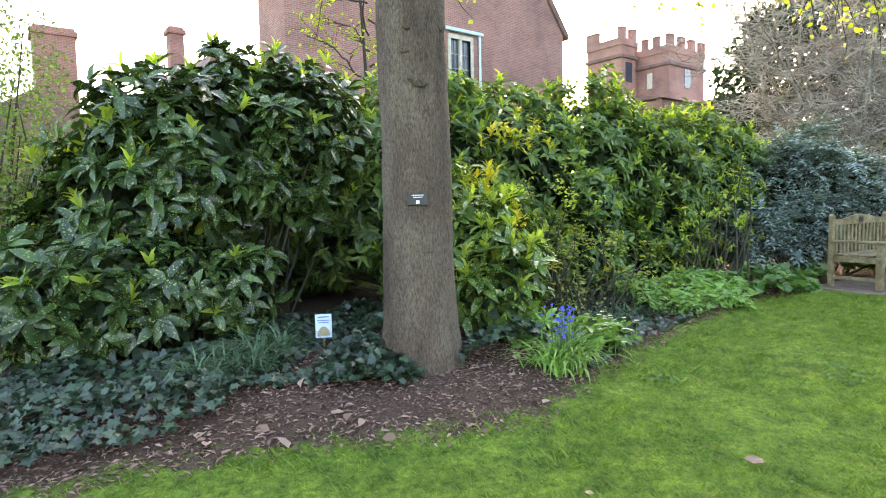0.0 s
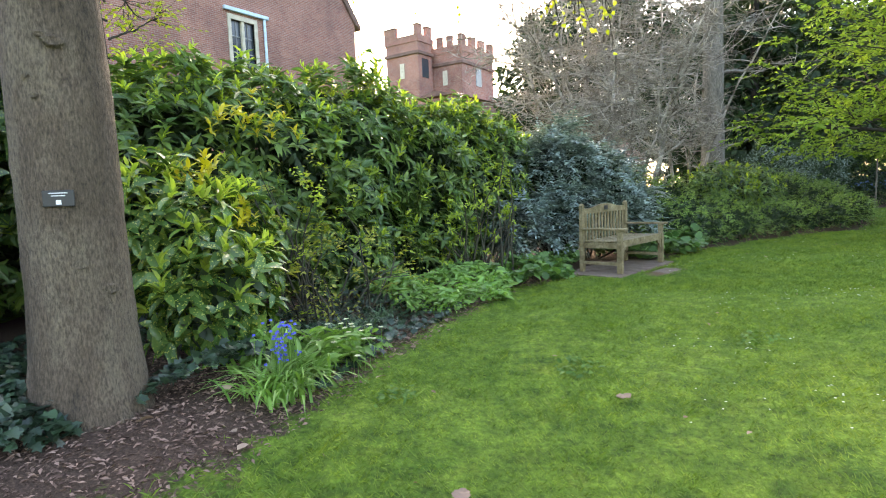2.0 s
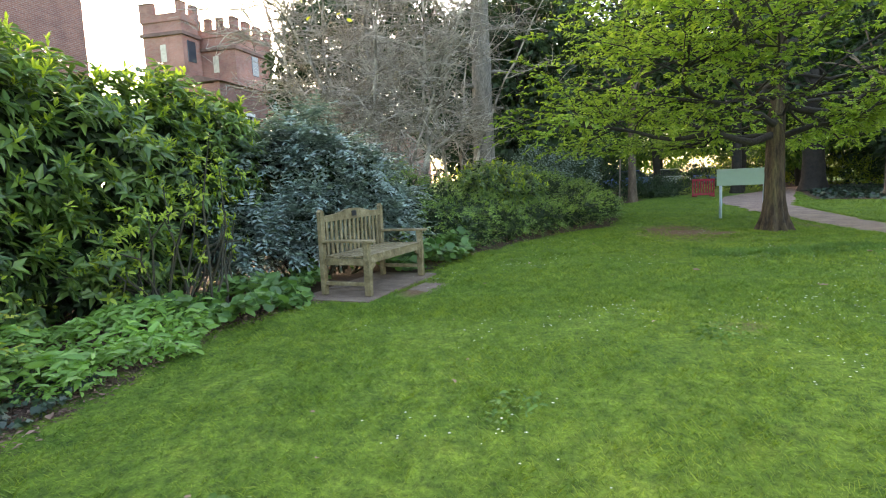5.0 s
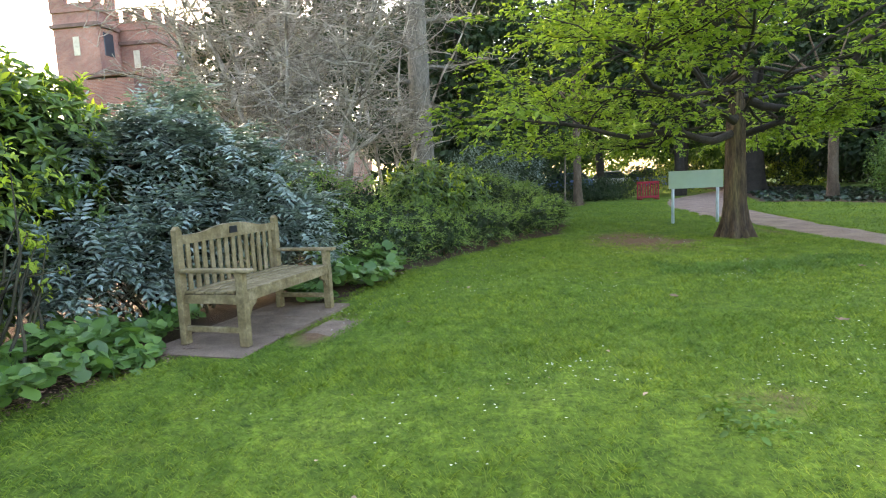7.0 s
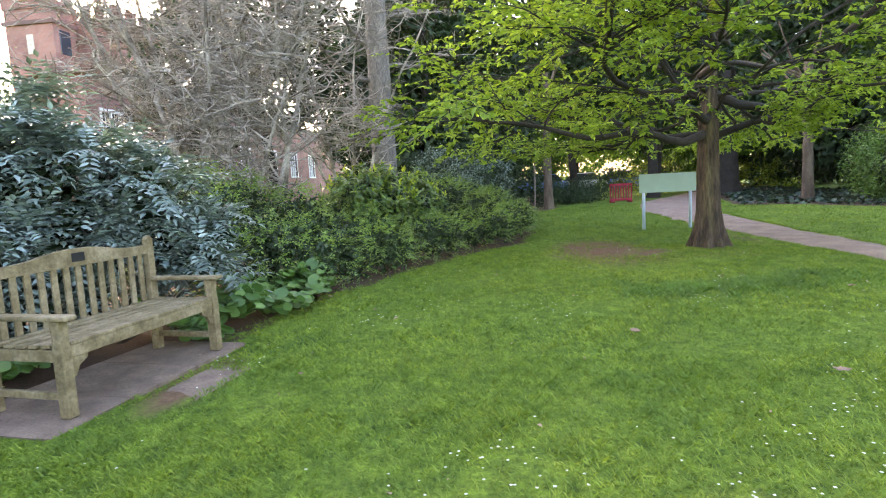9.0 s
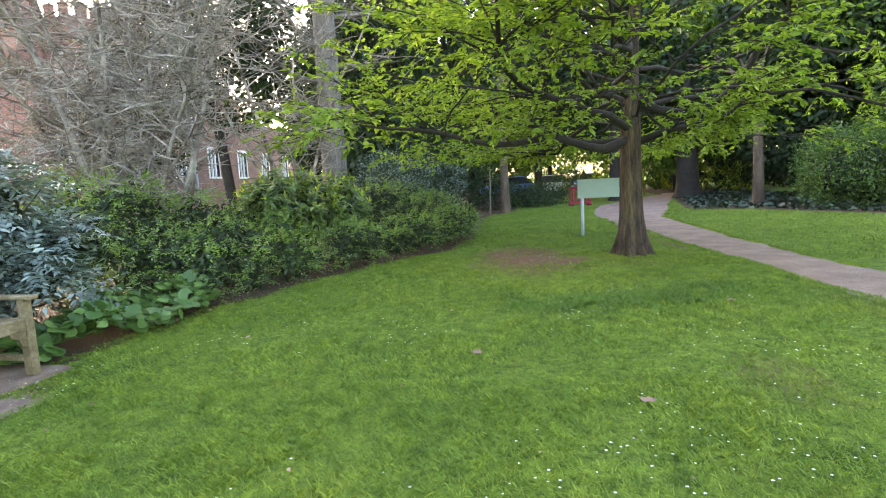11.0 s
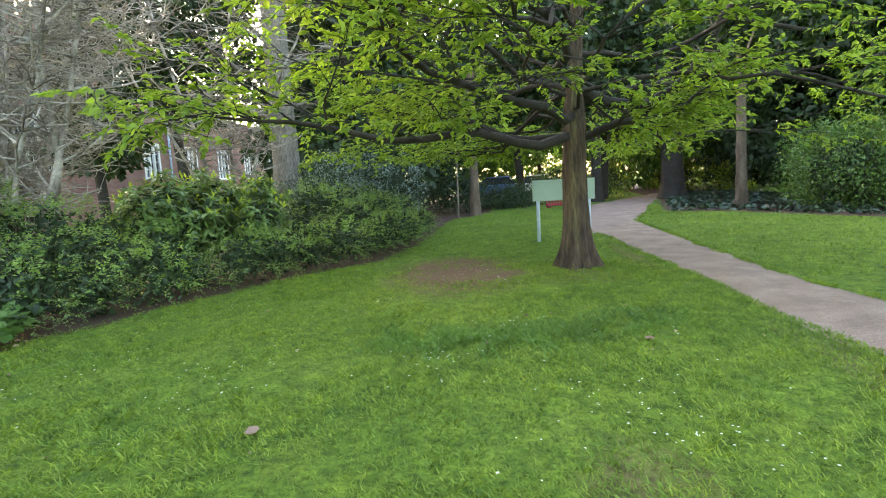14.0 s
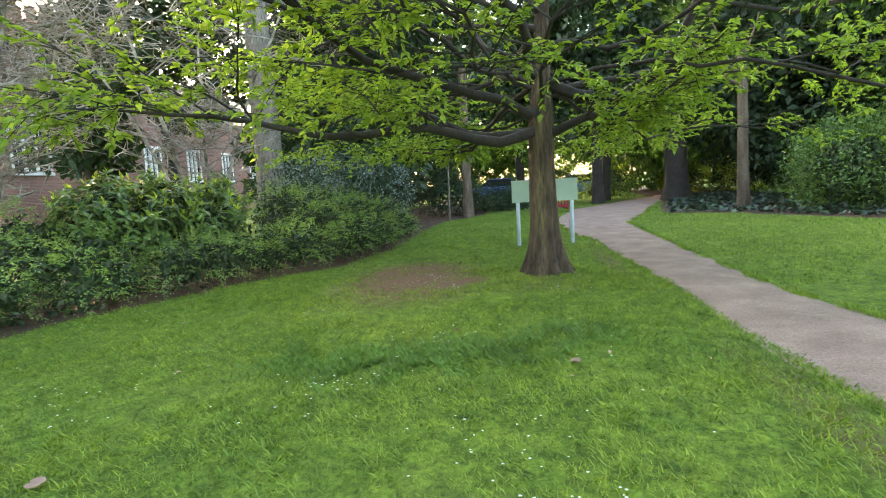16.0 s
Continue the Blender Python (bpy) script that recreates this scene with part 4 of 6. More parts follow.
def crown(e, base, starts, g, leaf_len, leaf_mat, bark, sub=9, twigs=5, per_twig=9, droop=0.004, slim=0.6, leaf_shape=None, skip=None):
    """Limbs from the trunk, side branches, twigs, and leaves laid in flat sprays along the twigs."""
    limbs, fine, at, way = [], [], [], []
    for (z, ang, rise, ln, r0) in starts:
        d = (math.cos(radians(ang)), math.sin(radians(ang)), rise)
        l = reach_out((base[0], base[1], z), d, ln, r0, 0.008, 14, 0.27, 0.34, g)
        l = [(np.array([q[0], q[1], max(q[2], 1.85 + 0.012 * i + 0.07 * math.sin(1.1 * i + ang))]), r) for i, (q, r) in enumerate(l)]
        limbs.append(l)
        for k in range(sub):
            f = g.uniform(0.22, 1.0)
            q, rq = l[min(14, int(f * 14))]
            side = g.choice((-1, 1)) * g.uniform(0.5, 1.3)
            main = np.array(l[min(14, int(f * 14) + 0)][0]) - np.array(l[max(0, int(f * 14) - 2)][0])
            main = unit(main + 1e-6)
            perp = np.array([-main[1], main[0], 0])
            s = wander(q, main + perp * side + np.array([0, 0, g.uniform(-0.05, 0.35)]), ln * g.uniform(0.16, 0.36), min(rq * 0.6, 0.022), 0.004, 8, 0.1, -0.012, g)
            if s[-1][0][2] < 1.75:
                continue
            fine.append(s)
            for _ in range(twigs):
                q2 = s[g.integers(2, 9)][0]
                tw = wander(q2, unit(np.array(s[-1][0]) - np.array(s[0][0])) + g.normal(0, 0.6, 3) * np.array([1, 1, 0.35]), g.uniform(0.35, 0.8), 0.006, 0.002, 5, 0.15, -0.03, g)
                if tw[-1][0][2] < 1.5:
                    continue
                fine.append(tw)
                pts = np.array([x for x, _ in tw])
                for _ in range(per_twig):
                    u = g.uniform(0.6, 5)
                    i0 = min(4, int(u))
                    at.append(pts[i0] + (pts[i0 + 1] - pts[i0]) * (u - i0))
                    way.append(pts[-1] - pts[0])
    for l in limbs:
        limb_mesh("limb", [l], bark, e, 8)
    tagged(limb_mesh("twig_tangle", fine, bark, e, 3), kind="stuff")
    at, way = np.array(at), unit(np.array(way))
    keep = at[:, 2] > 1.8 - 0.05 * np.hypot(at[:, 0] - base[0], at[:, 1] - base[1])
    at, way = at[keep], way[keep]
    n = len(at)
    way = way * np.array([1, 1, 0.5]) + g.normal(0, 0.8, (n, 3)) * np.array([1, 1, 0.28]) + np.array([0, 0, -0.16])
    nor = g.normal(0, 0.4, (n, 3)) + np.array([0, 0, 1.0])
    le = leaf_len * g.uniform(0.6, 1.25, n)
    leaves("leaves", at, way, nor, le, le * slim, leaf_shape or (TUFT_V, TUFT_F), leaf_mat, e)


g = np.random.default_rng(21)
starts = [(2.0, 128, 0.0, 6.0, 0.085), (1.95, 100, -0.05, 5, 0.06), (1.9, -97, 0.06, 2.6, 0.075), (2.3, 165, 0.06, 7.2, 0.075), (2.6, 60, 0.1, 5.5, 0.05), (2.5, -60, 0.1, 6, 0.05), (2.7, -120, 0.35, 7.6, 0.09), (2.7, 140, 0.2, 7.2, 0.075), (2.7, 10, 0.1, 5.5, 0.05)]
for k in range(9):
    starts.append((2.3 + 0.08 * k, k * 137.5 + 40, 0.05 + 0.015 * k, g.uniform(5.6, 7.2), 0.032))
for k in range(24):
    z = 2.8 + 6.0 * (k / 24) ** 1.1
    starts.append((z, k * 137.5 + g.uniform(-20, 20), 0.12 + 0.45 * (k / 24) + g.uniform(-0.05, 0.1), 7.5 - 4.6 * (k / 24), 0.045 - 0.02 * k / 24))
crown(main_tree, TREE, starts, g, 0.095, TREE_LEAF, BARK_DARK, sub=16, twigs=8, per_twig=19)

g = np.random.default_rng(23)
lime_tree = thing("tree", (5.6, 10.6, 0), "slender young tree with sparse lime-yellow leaves behind the hedge", "tree")
limb_mesh("trunk", [wander((5.6, 10.6, -0.1), (0.02, 0, 1), 7.0, 0.07, 0.02, 10, 0.03, 0.03, g)], BARK_DARK, lime_tree, 8)
crown(lime_tree, (5.6, 10.6), [(2.6 + 0.33 * k, k * 137.5, g.uniform(0.25, 0.7), g.uniform(1.0, 2.0), 0.022) for k in range(13)], g, 0.1, LIME_LEAF, BARK_DARK, sub=6, twigs=4, per_twig=6)

# ---- bare trees and the grey trunk ----


def bare_tree(name, x, y, h, stems, seed, label, spread=0.45, r0=0.09, bark=None, levels=(9, 8, 6), start=0.1):
    g = np.random.default_rng(seed)
    e = thing(name, (x, y, 0), label, "tree")
    main, mid, fine = [], [], []
    for s in range(stems):
        a = g.uniform(0, 6.28)
        l = wander((x + 0.15 * math.cos(a), y + 0.15 * math.sin(a), -0.05), (math.cos(a) * spread * g.random(), math.sin(a) * spread * g.random(), 1), h * g.uniform(0.75, 1.05), r0 * g.uniform(0.6, 1), 0.012, 14, 0.07, 0.02, g)
        main.append(l)
        for k in range(levels[0]):
            i = g.integers(3, 14)
            q, rq = l[i]
            b = wander(q, (g.normal(), g.normal(), g.uniform(0.1, 0.9)), h * g.uniform(0.15, 0.33), max(rq * 0.5, 0.018), 0.009, 9, 0.13, 0.02, g)
            mid.append(b)
            for m_ in range(levels[1]):
                q2, r2 = b[g.integers(2, 10)]
                t = wander(q2, (g.normal(), g.normal(), g.uniform(-0.3, 0.9)), h * g.uniform(0.05, 0.13), 0.014, 0.008, 4, 0.18, 0.02, g)
                fine.append(t)
                for n_ in range(levels[2]):
                    q3, _ = t[g.integers(1, 5)]
                    fine.append(wander(q3, (g.normal(), g.normal(), g.uniform(-0.4, 0.7)), g.uniform(0.25, 0.6), 0.0075, 0.005, 2, 0.2, 0.0, g))
    for l in main:
        limb_mesh("stem", [l], bark or TWIG, e, 8)
    tagged(limb_mesh("branch_tangle", mid, bark or TWIG, e, 5), kind="stuff")
    tagged(limb_mesh("twig_tangle", fine, bark or TWIG, e, 3), kind="stuff")
    ends = np.array([t[-1][0] for t in fine] + [t[1][0] for t in fine])
    ends = ends[g.random(len(ends)) < 0.25]
    ends = ends + g.normal(0, 0.05, ends.shape)
    leaves("bud_cover", ends, g.normal(size=ends.shape), g.normal(size=ends.shape), g.uniform(0.03, 0.065, len(ends)), 0.025, (SMALL_V, SMALL_F), BUD, e, "tiny olive-brown opening buds")
    return e


for k, (x, y, h, n) in enumerate(((14.0, 3.45, 6.8, 4), (14.9, 4.7, 7.2, 5), (15.9, 5.4, 8.0, 5), (17.2, 6.3, 8.5, 5), (21.5, 4.0, 9.0, 4))):
    bare_tree("bare_tree", x, y, h, n, 31 + k, "bare many-stemmed tree with fine grey-brown twigs", 0.42 if k > 1 else 0.26, 0.08 if k else 0.065, levels=(11, 8, 4))
big = thing("tree", (25.2, 3.6, 0), "tall old tree with a thick bare grey trunk", "tree")
g = np.random.default_rng(41)
v, f = trunk(lambda z: (25.2 - 0.12 * z * 0.4, 3.6 - 0.01 * z), lambda z: 0.46 - 0.015 * z + 0.2 * math.exp(-max(z, 0) / 0.5), g, 14, 28, 60, 0.03)
link_mesh("trunk", tri_mesh("trunk", v, f), BARK_GREY, big, smooth=True)
fine = []
for k in range(22):
    l = wander((25.2 - 0.02 * k, 3.6, 3.5 + k * 0.45), (g.normal(), g.normal(), 0.25), g.uniform(3, 5.5), 0.09, 0.015, 10, 0.12, 0.0, g)
    limb_mesh("dead_branch", [l], BARK_GREY, big, 6)
    for q, r in l[2:]:
        for _ in range(5):
            fine.append(wander(q, (g.normal(), g.normal(), g.uniform(-0.4, 0.4)), g.uniform(0.6, 1.8), 0.022, 0.008, 5, 0.2, 0, g))
tagged(limb_mesh("twig_tangle", fine, BARK_GREY, big, 3), kind="stuff")


def evergreen(name, x, y, z0, h, r, seed, label, mat, leaf=0.36, per_m2=28, layers=6, trunk_r=0.25, bark=None, slim=0.6):
    """A leafy tree far off: trunk and a crown of many clumps with gaps."""
    g = np.random.default_rng(seed)
    e = thing(name, (x, y, 0), label, "tree")
    limb_mesh("trunk", [wander((x, y, -0.1), (0.02, 0.02, 1), h * 0.9, trunk_r, trunk_r * 0.3, 10, 0.03, 0.02, g)], bark or BARK_DARK, e, 12)
    lobes = []
    for k in range(layers * 4):
        f = k / (layers * 4)
        a, z = k * 2.4, z0 + (h - z0) * f
        rr = r * math.sin(math.pi * (0.22 + 0.74 * f)) * g.uniform(0.45, 0.8)
        s = r * g.uniform(0.3, 0.5) * (1.1 - 0.5 * f)
        lobes.append((x + rr * math.cos(a), y + rr * math.sin(a), z, s, s, s * 0.7))
    ps, ns = shell(lobes, per_m2, g, 0.5, 0.3, 0.2)
    n = len(ps)
    le = leaf * g.uniform(0.6, 1.3, n)
    leaves("crown", ps, ns + g.normal(0, 0.7, (n, 3)) + np.array([0, 0, -0.3]), ns + g.normal(0, 0.5, (n, 3)) + np.array([0, 0, 0.6]), le, le * slim, (SMALL_V, SMALL_F), mat, e)
    return e


# dark trees along the far side of the garden
for k, (x, y, z0, h, r, mat, lab) in enumerate((
        (30, 2.5, 1.2, 13, 3.6, DARK_LEAF, "dark evergreen tree at the garden's end"),
        (35, 1.5, 3.2, 13, 4.2, DARK_LEAF, "dark evergreen tree with low limbs"),
        (38, -9, 4.0, 14, 4.0, DARK_LEAF, "dark evergreen tree beyond the path"),
        (44, -14, 3.2, 15, 5.5, MID_LEAF, "broad green tree beyond the path"),
        (34, -17, 2.2, 13, 5.0, DARK_LEAF, "dark evergreen tree above shrubs"),
        (30, -21, 1.5, 13, 5.5, MID_LEAF, "broad green tree at the lawn's far side"),
        (25, -24, 1.0, 13, 5.5, DARK_LEAF, "dark evergreen tree at the lawn's far side"),
        (22, -19, 2.2, 11, 4.0, MID_LEAF, "broad green tree over the far shrubs"),
        (58, -1, 2.0, 14, 5.5, MID_LEAF, "broad green tree far behind the cars"),
        (54, -16, 1.0, 16, 6.5, MID_LEAF, "broad green tree in the distance"),
        (32, 5.0, 1.5, 8.5, 2.6, DARK_LEAF, "dark evergreen tree before the brick range"),
        (43, 4, 1.0, 13, 4.5, DARK_LEAF, "dark evergreen tree at the garden's end"),
        (46, -22, 1.0, 15, 6.5, DARK_LEAF, "dark evergreen tree in the distance"),
        (40, -4.8, 5.2, 14, 3.6, DARK_LEAF, "dark evergreen tree with high limbs"),
        (64, -8, 4.0, 16, 7.0, MID_LEAF, "broad green tree far behind the cars"),
        (31, 14.0, 3.2, 11, 2.2, DARK_LEAF, "dark evergreen tree before the brick range"),
        (30, 9.5, 5.6, 15, 3.4, DARK_LEAF, "tall dark evergreen tree before the brick range"),
        (52, 10, 5.0, 15, 5.0, DARK_LEAF, "tall dark evergreen tree in the distance"))):
    evergreen("tree", x, y, z0, h, r, 60 + k, lab, mat)
# trees closing the garden behind the walker
for k, (x, y) in enumerate(((-30, -6), (-26, -24), (-8, -34), (10, -36), (-28, 10))):
    evergreen("tree", x, y, 0.8, 9, 4.5, 90 + k, "broad green tree at the garden's edge", MID_LEAF, 0.6, 8)

# thick trunks by the path's bend
for x, y, r, h, mat, lab in ((35.0, -11.65, 0.62, 6, BARK_DARK, "thick dark trunk of an old tree beside the path"), (26.6, -11.3, 0.2, 5, BARK, "slim grey tree trunk in the shady bed"), (35.5, -8.2, 0.3, 5, BARK_DARK, "dark tree trunk by the path's bend"), (29.0, -2.4, 0.2, 5.5, BARK, "slim pale grey tree trunk")):
    e = thing("tree", (x, y, 0), lab, "tree")
    g = np.random.default_rng(int(x * 10))
    v, f = trunk(lambda z, x=x, y=y: (x + 0.02 * z, y), lambda z, r=r: r * (0.85 - 0.03 * z + 0.35 * math.exp(-max(z, 0) / 0.4)), g, h, 24, 30, 0.02, 6, 0.06)
    link_mesh("trunk", tri_mesh("trunk", v, f), mat, e, smooth=True)
    ls = [wander((x, y, h * 0.75 + 0.1 * k), (g.normal(), g.normal(), 0.6), 2.5, r * 0.3, 0.02, 6, 0.12, 0.02, g) for k in range(6)]
    [limb_mesh("limb", [l], mat, e, 5) for l in ls]

# ---- shrubs ----
whorled_bush("aucuba_bush", [(1.35, 5.4, 2.02, 0.95, 0.8, 0.78), (0.5, 5.3, 1.75, 0.9, 0.8, 0.75), (-0.05, 5.35, 1.3, 0.6, 0.65, 0.65), (2.1, 5.9, 1.85, 0.8, 0.7, 0.75), (-0.05, 4.8, 0.62, 0.6, 0.48, 0.48), (0.5, 4.85, 0.58, 0.55, 0.45, 0.42), (-0.5, 4.9, 0.62, 0.5, 0.48, 0.46), (0.0, 5.5, 0.8, 0.8, 0.5, 0.7)], "large spotted laurel bush with glossy mottled leaves", "bush", 101, 40, 0.205, 0.43, AUCUBA, 0.3, 0.3, count=9, droop=0.32, inner=420)
whorled_bush("laurel_hedge", [(3.2, 5.7, 1.5, 1.2, 1.0, 1.25), (4.4, 5.3, 1.55, 1.2, 1.0, 1.2), (5.6, 5.1, 1.6, 1.2, 1.0, 1.25), (6.8, 5.0, 1.55, 1.2, 1.0, 1.2), (2.4, 6.2, 1.5, 1.0, 1.0, 1.1), (7.8, 5.1, 1.5, 1.0, 1.0, 1.1), (3.4, 5.2, 0.65, 1.2, 0.75, 0.7), (5.2, 4.8, 0.65, 1.3, 0.75, 0.7), (7.0, 4.7, 0.6, 1.3, 0.75, 0.65), (2.2, 6.9, 0.8, 1.3, 0.6, 0.8), (1.0, 7.1, 0.8, 1.3, 0.6, 0.8), (5.0, 5.5, 1.9, 0.9, 0.8, 0.95), (6.2, 5.3, 1.85, 0.9, 0.8, 0.9), (3.8, 5.6, 1.85, 0.9, 0.8, 0.9), (8.6, 5.1, 1.75, 0.95, 0.9, 1.1), (8.6, 4.4, 1.45, 0.7, 0.5, 1.05), (7.8, 4.5, 1.3, 0.8, 0.5, 1.1)], "tall glossy laurel hedge with yellow-green tips", "hedge", 102, 50, 0.16, 0.4, AUCUBA_PLAIN, 0.45, 0.9, count=8, shape=(TUFT_V, TUFT_F), inner=380)
young_aucuba = whorled_bush("aucuba_bush", [(2.35, 3.35, 0.6, 0.5, 0.42, 0.5), (2.3, 3.75, 1.1, 0.5, 0.45, 0.5), (2.9, 3.95, 0.95, 0.5, 0.45, 0.5)], "young spotted laurel bush beside a tree trunk", "bush", 103, 52, 0.185, 0.42, AUCUBA_YOUNG, 0.8, 0.6, count=7, zmin=0.2)
g = np.random.default_rng(104)
for spot, r in (((3.75, 4.25, 1.95), 0.22), ((3.4, 4.3, 2.1), 0.2), ((2.5, 3.65, 1.5), 0.13), ((2.8, 3.6, 1.1), 0.13)):
    p = np.array(spot) + g.normal(0, r * 0.6, (9, 3))
    a1, w1, n1_, l1, _ = whorls(p, np.tile([[-0.3, -0.4, 0.8]], (9, 1)), g, 7, 0.1, (20, 80), 0.8, 0.1)
    leaves("golden_leaves", a1, w1, n1_, l1, l1 * 0.36, (LEAF_V, LEAF_F), GOLD, young_aucuba, "bright golden young leaves")
feathered_bush("mahonia_bush", [(9.6, 3.6, 1.3, 0.75, 0.65, 0.9), (10.2, 3.1, 1.15, 0.6, 0.55, 0.75), (10.4, 2.65, 0.85, 0.45, 0.4, 0.45), (9.4, 4.2, 1.3, 0.75, 0.6, 0.85), (9.05, 3.45, 0.75, 0.5, 0.4, 0.5), (8.3, 3.95, 0.7, 0.5, 0.4, 0.5)], "blue-grey evergreen mahonia bush behind a bench", "bush", 105, 19, 0.34, 0.095, MAHONIA)
whorled_bush("arching_shrub", [(7.3, 3.75, 1.05, 0.7, 0.4, 0.9), (6.4, 4.0, 0.8, 0.6, 0.4, 0.6)], "open arching shrub with light green shoots on bare stems", "bush", 106, 13, 0.075, 0.42, YOUNG, 0.0, count=7, stems=0.25, inner=0)
dense_bush("thin_shrub", [(-1.3, 6.2, 1.2, 0.6, 0.7, 1.25), (-0.8, 7.2, 1.7, 0.6, 0.7, 1.6), (-0.75, 5.7, 1.6, 0.35, 0.4, 1.2), (-1.5, 4.7, 0.5, 0.6, 0.55, 0.5)], "open shrub of thin stems with small yellow-green leaves", "bush", 107, 520, 0.045, 0.6, THIN, 0.5, stems=0.03, sprays=5)
sprayed_bush("yellow_shrub", [(3.3, 3.6, 0.6, 0.5, 0.35, 0.5), (4.2, 3.5, 0.5, 0.65, 0.4, 0.45), (3.9, 3.8, 1.0, 0.5, 0.35, 0.55), (3.1, 3.85, 1.1, 0.45, 0.3, 0.5)], "sprawling shrub with sparse yellowish leaves", "bush", 108, 15, 0.055, 0.5, 0.5, 14, (YELLOWISH, YOUNG), 0.3, 0.15, 0)
gh = np.random.default_rng(77)
low = []
for k in range(17):
    x = 12.2 + 0.66 * k
    y = float(np.interp(x, EX, EY))
    s = gh.uniform(0.38, 0.55)
    low.append((x, y + 0.36 + gh.uniform(0.0, 0.2), s * 0.7, s * 1.25, s, s * gh.uniform(0.75, 1.0)))
    s = gh.uniform(0.36, 0.46) if 14.2 < x < 17.8 else gh.uniform(0.5, 0.64)
    low.append((x + 0.35, y + gh.uniform(1.05, 1.3), s, s * 1.3, s * 0.9, s * gh.uniform(0.75, 0.95)))
    if x < 14.2 or x > 18.2:
        s = gh.uniform(0.55, 0.7)
        low.append((x + 0.2, y + gh.uniform(1.9, 2.3), s * (1.4 if x < 14.2 else 1.2), s * 1.2, s, s))
low += [(11.6, 3.3, 0.8, 0.8, 0.7, 0.75), (11.9, 2.55, 0.5, 0.7, 0.5, 0.5), (12.6, 3.9, 1.05, 0.9, 0.8, 0.75), (13.5, 3.7, 1.1, 0.9, 0.7, 0.7)]
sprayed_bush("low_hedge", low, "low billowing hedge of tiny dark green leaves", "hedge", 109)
whorled_bush("laurel_bush", [(15.2, 2.15, 1.1, 0.75, 0.6, 0.55), (16.2, 1.85, 1.15, 0.8, 0.6, 0.55), (17.2, 1.5, 1.1, 0.8, 0.6, 0.55), (15.5, 1.6, 0.85, 0.7, 0.45, 0.45), (16.6, 1.15, 0.85, 0.7, 0.45, 0.45)], "glossy laurel bush with pale new tips", "bush", 110, 48, 0.15, 0.4, AUCUBA_PLAIN, 0.32, 0.7)
dense_bush("evergreen_bush", [(23.5, 1.2, 1.2, 1.6, 1.2, 1.2), (25.5, 0.2, 1.1, 1.4, 1.0, 1.1), (21.2, 1.2, 0.9, 1.4, 1.0, 0.9)], "dark blue-green evergreen bush", "bush", 111, 420, 0.07, 0.45, DARK_LEAF, 0.3, material2=MAHONIA, share2=0.4, inner=60, inner_leaf=0.25)
dense_bush("evergreen_bush", [(31, -1.5, 0.9, 1.4, 1.3, 0.9), (33, -3.5, 0.4, 1.4, 1.2, 0.5), (35.5, -4.6, 0.4, 1.4, 1.2, 0.5)], "dark evergreen bush by the path's end", "bush", 112, 260, 0.09, 0.5, DARK_LEAF, 0.3, inner=60, inner_leaf=0.25)
dense_bush("laurel_bush", [(24.5, -13.5, 1.1, 1.9, 1.4, 1.2), (22.0, -14.8, 1.2, 1.8, 1.4, 1.4), (27, -14.8, 1.2, 2.0, 1.5, 1.35), (19, -16.5, 1.3, 2.2, 1.5, 1.4)], "dark green laurel shrubbery beyond the lawn", "bush", 113, 240, 0.12, 0.42, MID_LEAF, 0.35, material2=ROUNDLEAF, share2=0.3, inner=60, inner_leaf=0.25)
dense_bush("hedge", [(42 + 1.6 * k, -17.5 + 0.9 * k, 0.8, 1.1, 0.9, 0.9) for k in range(4)], "yellow-green clipped hedge in the distance", "hedge", 114, 150, 0.1, 0.5, YOUNG, 0.3, inner=60, inner_leaf=0.25)
dense_bush("hedge", [(40, -9.5, 0.9, 1.4, 1.3, 1.0), (39, -6.8, 1.0, 1.3, 1.2, 1.1)], "yellow-green shrub past the path's bend", "hedge", 115, 150, 0.1, 0.5, MID_LEAF, 0.3, material2=YOUNG, share2=0.3, inner=60, inner_leaf=0.25)

# ---- bench on its slabs ----
BENCH = (8.64, 2.32)
bench = thing("garden_bench", (BENCH[0], BENCH[1], float(ground_z(*BENCH)) + 0.035), "weathered wooden garden bench with arched back rail", "bench", rz=-8.7)
HW = 0.71
for sx in (-1, 1):
    x = sx * HW
    local_part("rear_leg", prism([(-0.04, 0), (0.04, 0), (0.035, 0.95), (0.0, 0.985), (-0.035, 0.95)], -0.028, 0.028, 0.006), WOOD, bench).matrix_basis = pose(x, 0.28, 0)
    local_part("front_leg", prism([(-0.038, 0), (0.038, 0), (0.038, 0.4), (0.03, 0.47), (0.036, 0.6), (-0.036, 0.6), (-0.03, 0.47), (-0.038, 0.4)], -0.035, 0.035, 0.006), WOOD, bench).matrix_basis = pose(x, -0.3, 0, 0, 0, 90)
    local_part("armrest", boxed(x - 0.045, x + 0.045, -0.4, 0.27, 0.6, 0.632, bevel=0.01), WOOD, bench)
    local_part("side_rail", boxed(x - 0.02, x + 0.02, -0.265, 0.25, 0.345, 0.42, bevel=0.005), WOOD, bench)
    local_part("stretcher", boxed(x - 0.02, x + 0.02, -0.265, 0.25, 0.11, 0.155, bevel=0.005), WOOD, bench)
    local_part("bracket", prism([(0, 0), (0.0, -0.12), (-sx * 0.03, -0.12), (-sx * 0.06, -0.06), (-sx * 0.12, -0.03), (-sx * 0.13, 0)], -0.32, -0.29, 0.003), WOOD, bench).matrix_basis = pose(x - sx * 0.036, 0, 0.36)
